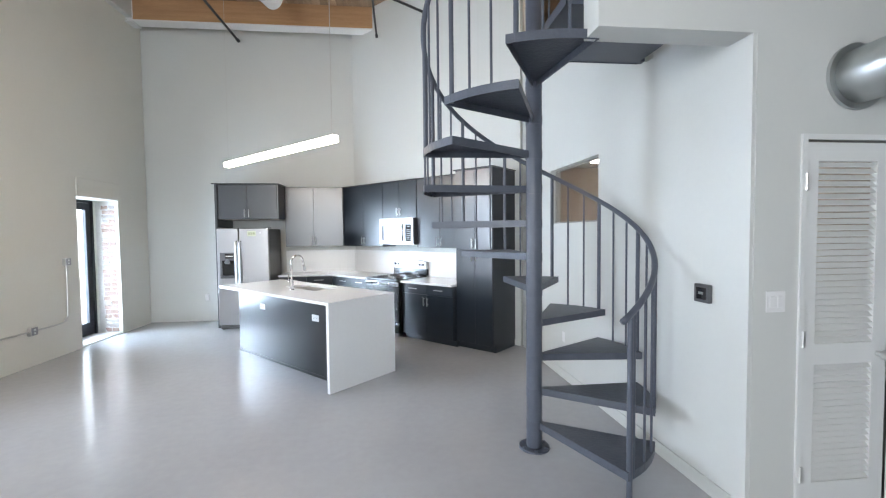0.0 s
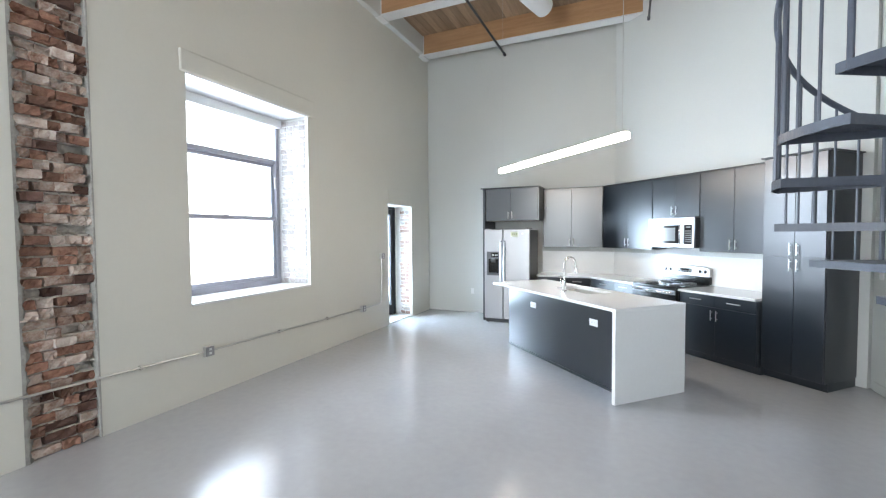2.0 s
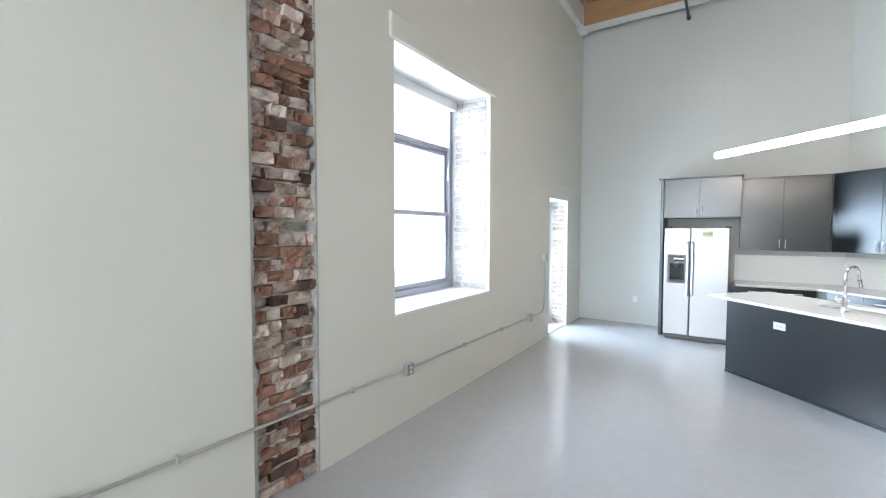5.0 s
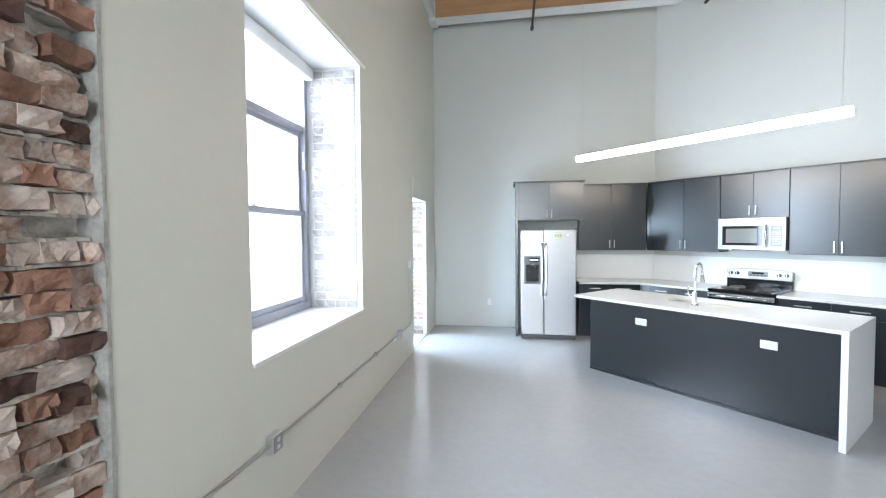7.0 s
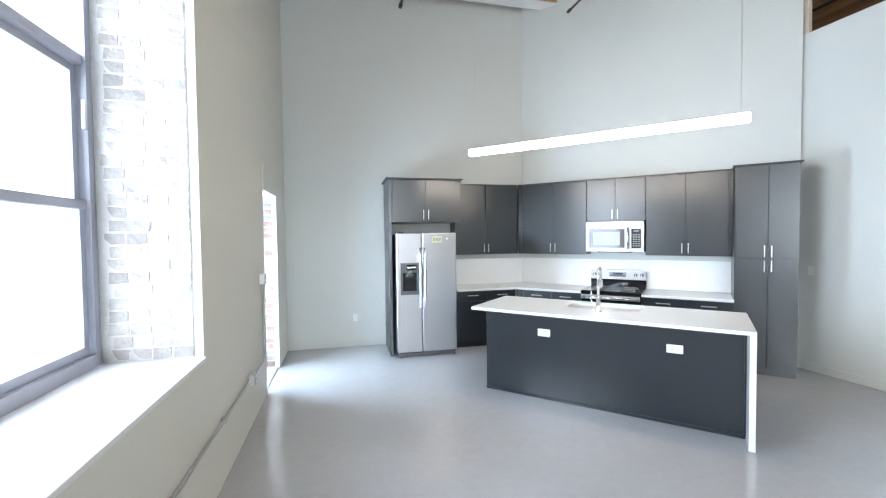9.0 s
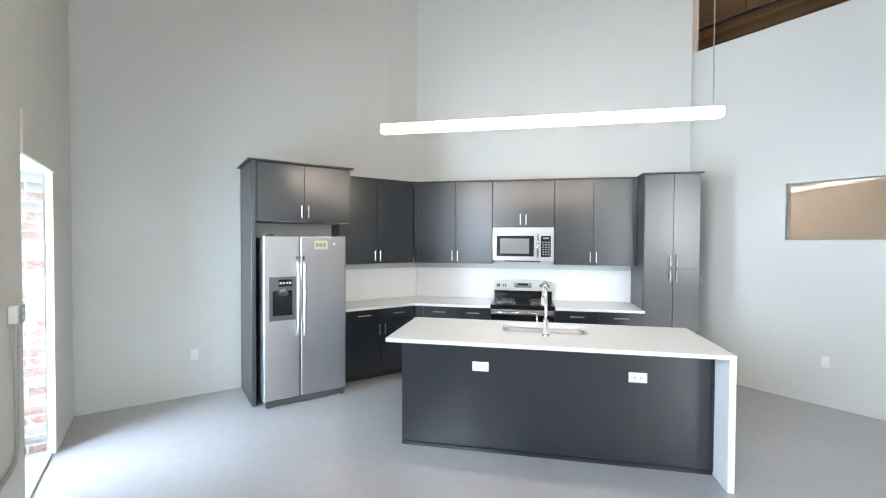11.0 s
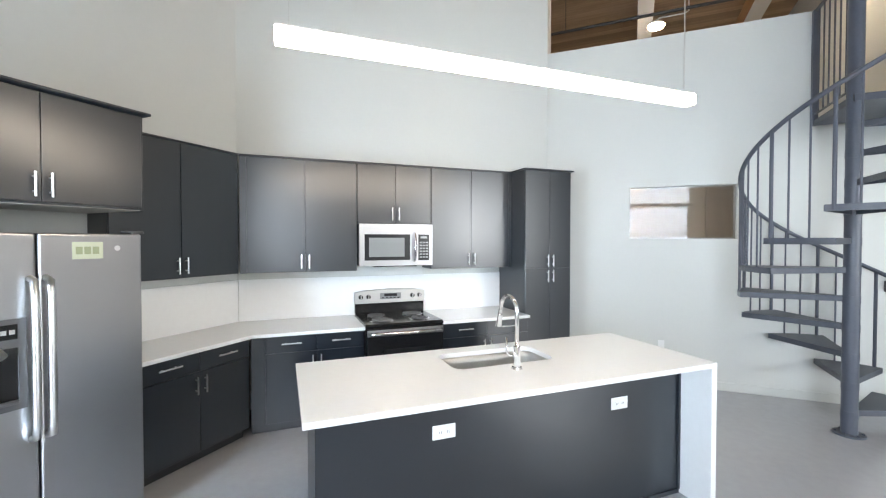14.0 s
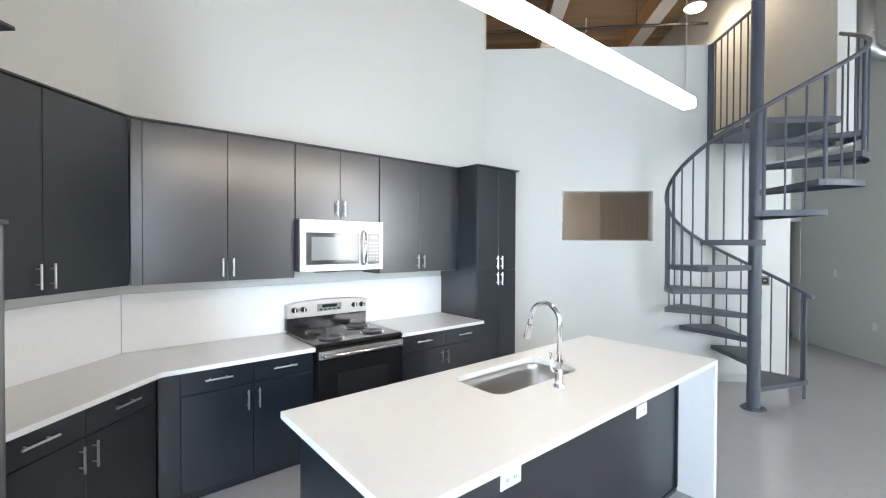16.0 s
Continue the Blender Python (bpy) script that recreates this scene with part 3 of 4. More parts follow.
bmesh.ops.transform(bm, matrix=Matrix(((1, 0, 0, 0), (0, 0, 1, 0.617), (0, 1, 0, 0), (0, 0, 0, 1))), verts=bm.verts)
bg = part("backguard", bm, M_SINK, e, "arched brushed steel control panel")
part("clock_panel", box(0.265, 0.495, 0.6135, 0.6170, 1.04, 1.105, 0.001), M_GREYGLASS, bg)
part("display", box(0.31, 0.45, 0.6110, 0.6134, 1.07, 1.098), M_DARKGLASS, bg)
for i in range(5):
    part("button", box(0.285 + i * 0.042, 0.31 + i * 0.042, 0.6110, 0.6134, 1.048, 1.060), M_DARKGLASS, bg)
for x in (0.06, 0.14, 0.62, 0.70):
    k = part("knob", cyl((x, 0.587, 1.07), (x, 0.617, 1.07), 0.020, 0.024, 16), M_BLACK, bg, "black control knob")
    part("pointer", box(x - 0.004, x + 0.004, 0.582, 0.587, 1.052, 1.088), M_NICKEL, k)
for x, y, r in ((0.19, 0.20, 0.10), (0.57, 0.20, 0.085), (0.19, 0.48, 0.085), (0.57, 0.48, 0.10)):
    b = part("burner", cyl((x, y, 0.8935), (x, y, 0.896), r + 0.018, r + 0.012, 32), M_CHROME, e, "chrome drip pan with a black coil")
    pts = [(x + (0.02 + (r - 0.02) * a / 90) * math.cos(a * 0.28), y + (0.02 + (r - 0.02) * a / 90) * math.sin(a * 0.28), 0.903) for a in range(91)]
    part("coil", tube(pts, 0.0055, 6), M_PLASTIC, b)

# island
IM = pose(-0.80, 5.43, 0, 0, 0, -45)
e = empty("kitchen_island", IM, "dark kitchen island with a plain panelled seating side", "island")
part("back_panel", box(-1.14, 1.158, -0.228, -0.208, 0.03, 0.883, 0.002), M_CAB, e)
part("base_strip", box(-1.14, 1.158, -0.236, -0.206, 0.0, 0.028, 0.002), M_CAB, e)
part("end_panel", box(-1.14, -1.12, -0.206, 0.40, 0.0, 0.883, 0.002), M_CAB, e)
part("body", box(-1.118, 1.158, -0.206, 0.38, 0.09, 0.64, 0.001), M_CAB, e)
part("toe_kick", box(-1.118, 1.158, -0.20, 0.32, 0.0, 0.09), M_CAB, e)
part("corner_strip", box(1.146, 1.160, -0.242, -0.2285, 0.03, 0.883, 0.001), M_CAB, e)
for a, b in ((-1.115, -0.68), (-0.68, -0.36), (-0.36, 0.0), (0.0, 0.36), (0.36, 0.76), (0.76, 1.156)):
    part("door", box(a + 0.002, b - 0.002, 0.382, 0.40, 0.095, 0.88, 0.001), M_CAB, e)
for x, z in ((-0.50, 0.674), (0.655, 0.664)):
    op = part("outlet_plate", box(x - 0.064, x + 0.064, -0.235, -0.2285, z - 0.037, z + 0.037, 0.003), M_WHITE, e, "white outlet cover plate")
    for s in (-0.022, 0.022):
        part("socket", box(x + s - 0.013, x + s + 0.013, -0.2365, -0.235, z - 0.016, z + 0.016, 0.0005), M_WHITE, op)
        for q in (-0.005, 0.005):
            part("slot", box(x + s + q - 0.001, x + s + q + 0.001, -0.2372, -0.2365, z - 0.006, z + 0.006), M_PLASTIC, op)


def ring_top(hole, outer, z0, z1):
    """A slab with a rounded hole."""
    bm = bmesh.new()
    n = len(hole)
    x0, x1, y0, y1 = outer
    cx, cy = sum(p[0] for p in hole) / n, sum(p[1] for p in hole) / n

    def out(p):
        dx, dy = p[0] - cx, p[1] - cy
        k = min(((x1 if dx > 0 else x0) - cx) / dx if abs(dx) > 1e-6 else 1e9, ((y1 if dy > 0 else y0) - cy) / dy if abs(dy) > 1e-6 else 1e9)
        return cx + dx * k, cy + dy * k

    corners = [(x1, y1), (x0, y1), (x0, y0), (x1, y0)]
    pts = [p for p in hole]
    # extra rays towards the corners keep them sharp
    angles = sorted([(math.atan2(p[1] - cy, p[0] - cx), "h", p) for p in pts] + [(math.atan2(c[1] - cy, c[0] - cx), "c", c) for c in corners])
    inner, outer_pts = [], []
    for a, kind, p in angles:
        if kind == "h":
            inner.append(p)
            outer_pts.append(out(p))
        else:
            q = min(pts, key=lambda h: abs(math.atan2(h[1] - cy, h[0] - cx) - a))
            inner.append(q)
            outer_pts.append(p)
    loops = []
    for z in (z0, z1):
        loops.append(([bm.verts.new((*p, z)) for p in inner], [bm.verts.new((*p, z)) for p in outer_pts]))
    m = len(inner)
    for i in range(m):
        j = (i + 1) % m
        for a, b in loops:
            bm.faces.new((a[i], a[j], b[j], b[i]))
        bm.faces.new((loops[0][1][i], loops[0][1][j], loops[1][1][j], loops[1][1][i]))
        bm.faces.new((loops[0][0][i], loops[1][0][i], loops[1][0][j], loops[0][0][j]))
    bmesh.ops.remove_doubles(bm, verts=bm.verts, dist=1e-5)
    bmesh.ops.dissolve_degenerate(bm, edges=bm.edges, dist=1e-5)
    return bm


def rounded(x0, x1, y0, y1, r, n=6):
    pts = []
    for cx, cy, a0 in ((x1 - r, y1 - r, 0), (x0 + r, y1 - r, 90), (x0 + r, y0 + r, 180), (x1 - r, y0 + r, 270)):
        pts += [(cx + r * math.cos(radians(a0 + 90 * k / n)), cy + r * math.sin(radians(a0 + 90 * k / n))) for k in range(n + 1)]
    return pts


SINK = (-0.345, 0.345, -0.02, 0.33)
top = empty("island_worktop", IM, "white quartz island top with a waterfall end", "worktop")
part("slab", ring_top(rounded(*SINK, 0.07), (-1.205, 1.205, -0.4525, 0.4525), 0.885, 0.915), M_QUARTZ, top)
part("waterfall_end", box(1.162, 1.205, -0.4525, 0.4525, 0.0, 0.8845, 0.002), M_QUARTZ, top)
sk = empty("sink", IM, "brushed steel undermount sink bowl", "sink")
bm = bmesh.new()
prev = None
for grow, z in ((0.012, 0.883), (0.004, 0.882), (0.0, 0.84), (-0.004, 0.72), (-0.03, 0.695), (-0.06, 0.69)):
    ring = [bm.verts.new((x, y, z)) for x, y in rounded(SINK[0] - grow, SINK[1] + grow, SINK[2] - grow, SINK[3] + grow, max(0.02, 0.07 + grow))]
    if prev:
        for i in range(len(ring)):
            j = (i + 1) % len(ring)
            bm.faces.new((prev[i], prev[j], ring[j], ring[i]))
    prev = ring
bm.faces.new(prev)
part("bowl", bm, M_SINK, sk, smooth=True)
part("drain", cyl((0, 0.16, 0.6905), (0, 0.16, 0.694), 0.045, 0.04, 24), M_CHROME, sk)
fc = empty("faucet", IM @ pose(0.0, -0.115, 0.915), "chrome gooseneck pull-down faucet on the island", "faucet")
part("base", cyl((0, 0, 0.0), (0, 0, 0.012), 0.032, 0.028, 24), M_CHROME, fc, smooth=False)
part("body", cyl((0, 0, 0.012), (0, 0, 0.13), 0.022, 0.021, 24), M_CHROME, fc)
pts = [(0, 0, 0.12), (0, 0, 0.33)]
pts += [(-0.012 * k / 12, 0.085 - 0.085 * math.cos(radians(k * 15)), 0.33 + 0.085 * math.sin(radians(k * 15))) for k in range(1, 12)]
pts += [(-0.012, 0.172, 0.325), (-0.013, 0.185, 0.27)]
part("spout", tube(pts, 0.0125, 14), M_CHROME, fc, smooth=True)
part("spray_head", cyl((-0.013, 0.180, 0.29), (-0.014, 0.197, 0.215), 0.016, 0.019, 16), M_CHROME, fc)
part("lever", tube([(-0.02, 0, 0.08), (-0.05, 0, 0.085), (-0.065, 0.0, 0.10), (-0.07, 0.0, 0.185)], 0.007, 8), M_CHROME, fc, smooth=True)

# pendant lamp
a, b = Vector((-1.91, 6.16, 2.52)), Vector((-0.185, 4.405, 2.52))
L = (b - a).length
LM = pose(a.x, a.y, a.z, 0, 0, math.degrees(math.atan2(b.y - a.y, b.x - a.x)))
e = empty("pendant_lamp", LM, "long lit linear pendant lamp hung over the island", "lamp")
part("diffuser", box(0.0, L, -0.038, 0.038, 0.0, 0.062, 0.006, seg=2), M_TUBE, e, "glowing white diffuser")
part("housing", box(0.002, L - 0.002, -0.032, 0.032, 0.0625, 0.072, 0.002), M_WHITE, e)
for x, r in ((0.06, 0.0015), (L - 0.06, 0.004)):
    part("suspension_rod", cyl((x, 0, 0.072), (x, 0, 3.09), r, seg=8), M_CONDUIT, e, "thin metal suspension")
    part("canopy", cyl((x, 0, 3.07), (x, 0, 3.098), 0.05, seg=16), M_WHITE, e)

# ---- spiral staircase ----
PX, PY, RAD = 1.41, 3.025, 0.80
START, STEP, WIDE = 293.0, 30.8, 36.0


def tread_z(n):
    return 0.205 + 0.2465 * n


st = empty("spiral_staircase", pose(PX, PY, 0), "grey-painted steel spiral staircase with thin balusters", "staircase")
part("pole", cyl((0, 0, 0.012), (0, 0, 4.06), 0.057, seg=32), M_IRON, st, smooth=False)
part("pole_cap", cyl((0, 0, 4.06), (0, 0, 4.075), 0.06, 0.045, 32), M_IRON, st)
fl = part("base_flange", cyl((0, 0, 0), (0, 0, 0.014), 0.112, 0.110, 32), M_IRON, st)
for k in range(6):
    q = radians(k * 60 + 20)
    part("bolt", cyl((0.09 * math.cos(q), 0.09 * math.sin(q), 0.014), (0.09 * math.cos(q), 0.09 * math.sin(q), 0.026), 0.011, seg=6), M_IRON, fl)


def tread_mesh():
    """One wedge tread from angle 0 to WIDE: a plate with folded-down edges, its top at z 0."""
    w = radians(WIDE)
    bm = bmesh.new()
    inner = [(0.05 * math.cos(w * k), 0.05 * math.sin(w * k)) for k in (0.0, 1.0)]
    outer = [(RAD * math.cos(w * k / 8), RAD * math.sin(w * k / 8)) for k in range(9)]
    ring = [inner[0]] + outer + [inner[1]]
    vs = [bm.verts.new((x, y, 0)) for x, y in ring]
    f = bm.faces.new(vs)
    res = bmesh.ops.extrude_face_region(bm, geom=[f])
    bmesh.ops.translate(bm, verts=[v for v in res["geom"] if isinstance(v, bmesh.types.BMVert)], vec=(0, 0, -0.006))
    n = len(ring)
    for i in range(n - 1):
        (xa, ya), (xb, yb) = ring[i], ring[i + 1]
        d = Vector((xb - xa, yb - ya, 0))
        nrm = Vector((d.y, -d.x, 0)).normalized() * -0.006
        q = [Vector((xa, ya, -0.006)), Vector((xb, yb, -0.006)), Vector((xb, yb, -0.05)), Vector((xa, ya, -0.05))]
        p = [bm.verts.new(c) for c in q] + [bm.verts.new(c + nrm) for c in q]
        for idx in ((0, 1, 2, 3), (4, 7, 6, 5), (0, 4, 5, 1), (3, 2, 6, 7), (0, 3, 7, 4), (1, 5, 6, 2)):
            bm.faces.new([p[k] for k in idx])
    return bm


def rail_z(deg):
    return tread_z(0) + 0.2465 * (deg - START) / STEP + 0.90 - 0.10 * (deg - START) / (11 * STEP)


first = None
for n in range(11):
    a0 = START + STEP * n
    if first is None:
        ob = part("tread", tread_mesh(), M_PLATE, st)
        first = ob
    else:
        ob = new("tread", first.data)
        ob.parent = st
    ob.matrix_local = pose(0, 0, tread_z(n), 0, 0, a0)
    sl = part("sleeve", cyl((0, 0, -0.06), (0, 0, 0.003), 0.0595, seg=24), M_IRON, ob)
    for k in range(3):
        deg = a0 + 4 + STEP * k / 3
        q = radians(deg)
        x, y = (RAD - 0.012) * math.cos(q), (RAD - 0.012) * math.sin(q)
        thick = 0.0145 if k == 0 else 0.0078
        part("baluster", cyl((x, y, tread_z(n) - 0.05), (x, y, rail_z(deg) - 0.01), thick, seg=10), M_IRON, st)
q = radians(START + 2)
x, y = (RAD - 0.012) * math.cos(q), (RAD - 0.012) * math.sin(q)
part("newel_post", cyl((x, y, 0.0), (x, y, rail_z(START)), 0.017, seg=14), M_IRON, st)
pts = []
for k in range(0, 141):
    deg = START - 3 + (STEP * 11 + 6) * k / 140
    pts.append(((RAD - 0.012) * math.cos(radians(deg)), (RAD - 0.012) * math.sin(radians(deg)), rail_z(deg)))
part("handrail", tube(pts, 0.019, 12), M_IRON, st, smooth=True)
# landing
LZ = 2.89
part("landing_plate", box(-0.06, 0.80, -0.735, 0.03, LZ - 0.008, LZ, 0.001), M_PLATE, st)
for x0, x1, y0, y1 in ((-0.06, 0.80, 0.022, 0.03), (-0.06, -0.052, -0.735, 0.03), (-0.06, 0.80, -0.735, -0.727)):
    part("landing_edge", box(x0, x1, y0, y1, LZ - 0.06, LZ - 0.0085), M_IRON, st)
part("landing_soffit", box(-0.05, 0.795, -0.725, 0.02, LZ - 0.055, LZ - 0.047), M_IRON, st)
for x in (0.12, 0.24, 0.36, 0.48, 0.60, 0.72):
    part("baluster", cyl((x, 0.02, LZ + 0.06), (x, 0.02, LZ + 1.10), 0.0078, seg=10), M_IRON, st)
part("landing_post", box(0.79, 0.84, -0.005, 0.045, LZ - 0.05, LZ + 1.12, 0.002), M_IRON, st)
part("landing_rail", tube([(0.04, 0.02, LZ + 1.11), (0.80, 0.02, LZ + 1.11)], 0.018, 10), M_IRON, st)
part("landing_rail", tube([(0.04, 0.02, LZ + 0.06), (0.80, 0.02, LZ + 0.06)], 0.010, 8), M_IRON, st)
q = radians(START + STEP * 11 + 3)
x, y = (RAD - 0.012) * math.cos(q), (RAD - 0.012) * math.sin(q)
part("top_post", cyl((x, y, LZ - 0.12), (x, y, rail_z(START + STEP * 11 + 3)), 0.017, seg=14), M_IRON, st)

# ---- west window ----
e = empty("window_1", pose(LX - 0.57, WIN[0], WIN[2]), "tall grey aluminium window in a deep brick opening", "window")
tagged(e, kind="structure")
WW, WH = WIN[1] - WIN[0], WIN[3] - WIN[2]
fr = part("window_frame", wall_mesh(WW, 0.0, WH, 0.09, [(0.055, WW - 0.055, 0.075, WH - 0.05)]), M_FRAME, e)
fr.matrix_local = pose(0.05, 0, 0, 0, 0, 90)
for z, th in ((0.895, 0.05), (1.67, 0.055)):
    part("rail", box(-0.055, 0.035, 0.055, WW - 0.055, z - th / 2, z + th / 2, 0.004), M_FRAME, e)
part("sash_frame", wall_mesh(WW - 0.11, 0.076, 0.87, 0.035, [(0.045, WW - 0.155, 0.125, 0.869)]), M_FRAME, e).matrix_local = pose(0.02, 0.055, 0, 0, 0, 90)
part("sash_frame", wall_mesh(WW - 0.11, 0.92, 1.64, 0.035, [(0.045, WW - 0.155, 0.921, 1.60)]), M_FRAME, e).matrix_local = pose(0.0, 0.055, 0, 0, 0, 90)
for z0, z1 in ((0.12, 0.872), (0.92, 1.644), (1.70, WH - 0.05)):
    g = part("pane", box(-0.022, -0.018, 0.06, WW - 0.06, z0, z1), M_GLASS, e)
    g.visible_shadow = False
part("sash_lock", box(0.03, 0.05, WW / 2 - 0.03, WW / 2 + 0.03, 0.92, 0.94, 0.003), M_WHITE, e)
part("balance_cover", box(0.03, 0.05, WW - 0.075, WW - 0.045, 1.30, 1.46, 0.004), M_WHITE, e)
part("shade_valance", box(0.05, 0.13, 0.01, WW - 0.01, WH - 0.12, WH - 0.008, 0.012, seg=2), M_WHITE, e, "white roller shade valance")
part("window_sill", box(0.05, 0.585, 0.002, WW - 0.002, -0.02, 0.006, 0.003), M_WHITE, e, "white painted sill")
part("head_board", box(0.05, 0.575, 0.002, WW - 0.002, WH - 0.006, WH + 0.02, 0.002), M_WHITE, e, "white painted board under the lintel")
# added copy out of view, framing the extra lamp on the west wall
copy_thing(e, pose(LX - 0.57, WIN[0] - ADDED_SHIFT, WIN[2]))
tagged(part("window_lintel", box(LX - 0.06, LX + 0.022, WIN[0] - 0.06, WIN[1] + 0.12, WIN[3] + 0.004, WIN[3] + 0.22, 0.02, seg=4), M_ROUGHWALL), "plastered lintel standing slightly proud", "trim", kind="structure")
tagged(part("door_lintel", box(LX - 0.03, LX + 0.012, DOOR[0], DOOR[1] + 0.03, DOOR[3] + 0.004, DOOR[3] + 0.27, 0.008, seg=2), M_ROUGHWALL), "plastered lintel over the doorway", "trim", kind="structure")

# glazed door to the outside
e = empty("door_1", pose(LX - 0.42, DOOR[0], 0), "dark-framed glazed door in a deep brick doorway", "door")
tagged(e, kind="structure")
DW, DH = DOOR[1] - DOOR[0], DOOR[3]
part("door_frame", wall_mesh(DW, 0.0, DH, 0.08, [(0.04, DW - 0.04, 0.02, DH - 0.04)]), M_DFRAME, e).matrix_local = pose(0.04, 0, 0, 0, 0, 90)
leaf = part("door_leaf", wall_mesh(DW - 0.085, 0.025, DH - 0.045, 0.045, [(0.10, DW - 0.185, 0.22, DH - 0.15)]), M_DFRAME, e)
leaf.matrix_local = pose(0.02, 0.0425, 0, 0, 0, 90)
g = part("pane", box(-0.004, 0.0, 0.14, DW - 0.14, 0.22, DH - 0.15), M_GLASS, e)
g.visible_shadow = False
part("door_handle", tube([(0.02, 0.10, 1.02), (0.07, 0.10, 1.02), (0.075, 0.20, 1.02)], 0.010, 8), M_NICKEL, e)
part("threshold", box(-0.06, 0.40, 0.005, DW - 0.005, 0.0005, 0.02, 0.004), M_WHITE, e)

# ---- closet door, switch, thermostat, outlets ----
e = empty("door_2", pose(2.605, 2.10, 0), "white louvred closet door in a painted frame", "door")
tagged(e, kind="structure")
CW, CH = 0.54, 2.075
part("door_frame", wall_mesh(CW + 0.06, 0.0, CH + 0.03, 0.025, [(0.03, CW + 0.03, -1, CH)]), M_DOOR, e).location = (-0.03, -0.012, 0)
leaf = part("door_leaf", wall_mesh(CW - 0.01, 0.012, CH - 0.01, 0.035, [(0.085, CW - 0.095, 0.185, 0.85), (0.085, CW - 0.095, 0.965, 1.965)]), M_DOOR, e)
leaf.location = (0.005, 0.012, 0)
for z0, z1 in ((0.185, 0.85), (0.965, 1.965)):
    n = int((z1 - z0) / 0.034)
    for k in range(n):
        z = z0 + (k + 0.5) * (z1 - z0) / n
        part("slat", box(0.084, CW - 0.094, -0.019, 0.019, -0.003, 0.003, 0.0, pose(0.0, 0.018, z, 42, 0, 0)), M_DOOR, leaf)
part("knob", cyl((CW - 0.06, -0.055, 0.90), (CW - 0.06, -0.025, 0.90), 0.022, 0.026, 20), M_NICKEL, e, "round satin knob")
part("knob_stem", cyl((CW - 0.06, -0.026, 0.90), (CW - 0.06, 0.012, 0.90), 0.012, seg=12), M_NICKEL, e)
for z in (0.25, 1.0, 1.85):
    part("hinge", box(-0.012, 0.006, -0.02, -0.002, z - 0.045, z + 0.045, 0.002), M_NICKEL, e)


def plate(name, m, w, h, label, category, mat=None, detail="outlet"):
    """A wall plate facing local -y."""
    e = empty(name, m, label, category)
    part("cover", box(-w / 2, w / 2, -0.007, -0.0005, -h / 2, h / 2, 0.003), mat or M_WHITE, e)
    if detail == "outlet":
        for z in (-0.02, 0.02):
            part("socket", box(-0.016, 0.016, -0.0085, -0.007, z - 0.012, z + 0.012, 0.0005), M_WHITE, e)
    elif detail == "switch":
        n = max(1, round(w / 0.06))
        for k in range(n):
            x = (k - (n - 1) / 2) * 0.046
            part("rocker", box(x - 0.016, x + 0.016, -0.011, -0.007, -0.032, 0.032, 0.002), M_WHITE, e)
    return e


plate("light_switch", pose(2.44, 2.10, 1.21), 0.115, 0.115, "white double light switch on the closet wall", "switch", detail="switch")
plate("wall_outlet", pose(-3.105, BY, 0.44), 0.07, 0.115, "white outlet plate low on the wall", "outlet")
plate("wall_outlet", pose(2.205, 4.42, 0.45, 0, 0, -87.8), 0.07, 0.115, "white outlet plate low on the partition", "outlet")
plate("wall_outlet", IW @ pose(0.07, 0, 1.20), 0.07, 0.115, "white outlet plate beside the pantry", "outlet")
plate("wall_outlet", pose(3.33, 0.27, 0.5, 0, 0, 180), 0.07, 0.115, "white outlet plate low on the hall wall", "outlet")
plate("light_switch", pose(4.0, 0.27, 1.21, 0, 0, 180), 0.07, 0.115, "white light switch on the hall wall", "switch", detail="switch")
e = empty("thermostat", IW @ pose(3.285, 0, 1.215), "black square thermostat on the partition", "thermostat")
part("housing", box(-0.06, 0.06, -0.03, -0.001, -0.055, 0.055, 0.006, seg=2), M_PLASTIC, e)
part("screen", box(-0.04, 0.04, -0.0315, -0.030, -0.035, 0.035), M_DARKGLASS, e)
part("dial_mark", box(-0.018, 0.018, -0.0325, -0.0316, -0.006, 0.010), M_GREYGLASS, e)

# glass in the partition window
e = empty("window_2", IW @ pose(0.92, 0, 1.682), "small interior window with clear fixed glass", "window")
tagged(e, kind="structure")
pw = part("pane", box(0.004, 1.076, 0.055, 0.061, 0.004, 0.602), M_PARTGLASS, e)
part("stop_bead", wall_mesh(1.076, 0.002, 0.604, 0.02, [(0.018, 1.058, 0.02, 0.586)]), M_WALL, e).location = (0.002, 0.064, 0)

# ---- conduit along the west wall ----
e = empty("electrical_conduit", pose(LX, 0, 0), "painted surface conduit with outlet boxes on the west wall", "conduit")
part("pipe", tube([(0.022, -1.2, 0.56), (0.022, 0.5, 0.527), (0.022, 1.7, 0.497), (0.022, 2.89, 0.462)], 0.011, 8), M_CONDUIT, e)
part("pipe", tube([(0.022, 3.0, 0.460), (0.022, 5.62, 0.435)], 0.011, 8), M_CONDUIT, e)
part("pipe", tube([(0.022, 5.72, 0.435), (0.022, 6.11, 0.435), (0.022, 6.19, 0.453), (0.022, 6.24, 0.52), (0.022, 6.25, 1.21)], 0.011, 8), M_CONDUIT, e)
part("pipe", tube([(0.022, -1.2, 0.475), (0.022, 0.33, 0.452)], 0.011, 8), M_CONDUIT, e)
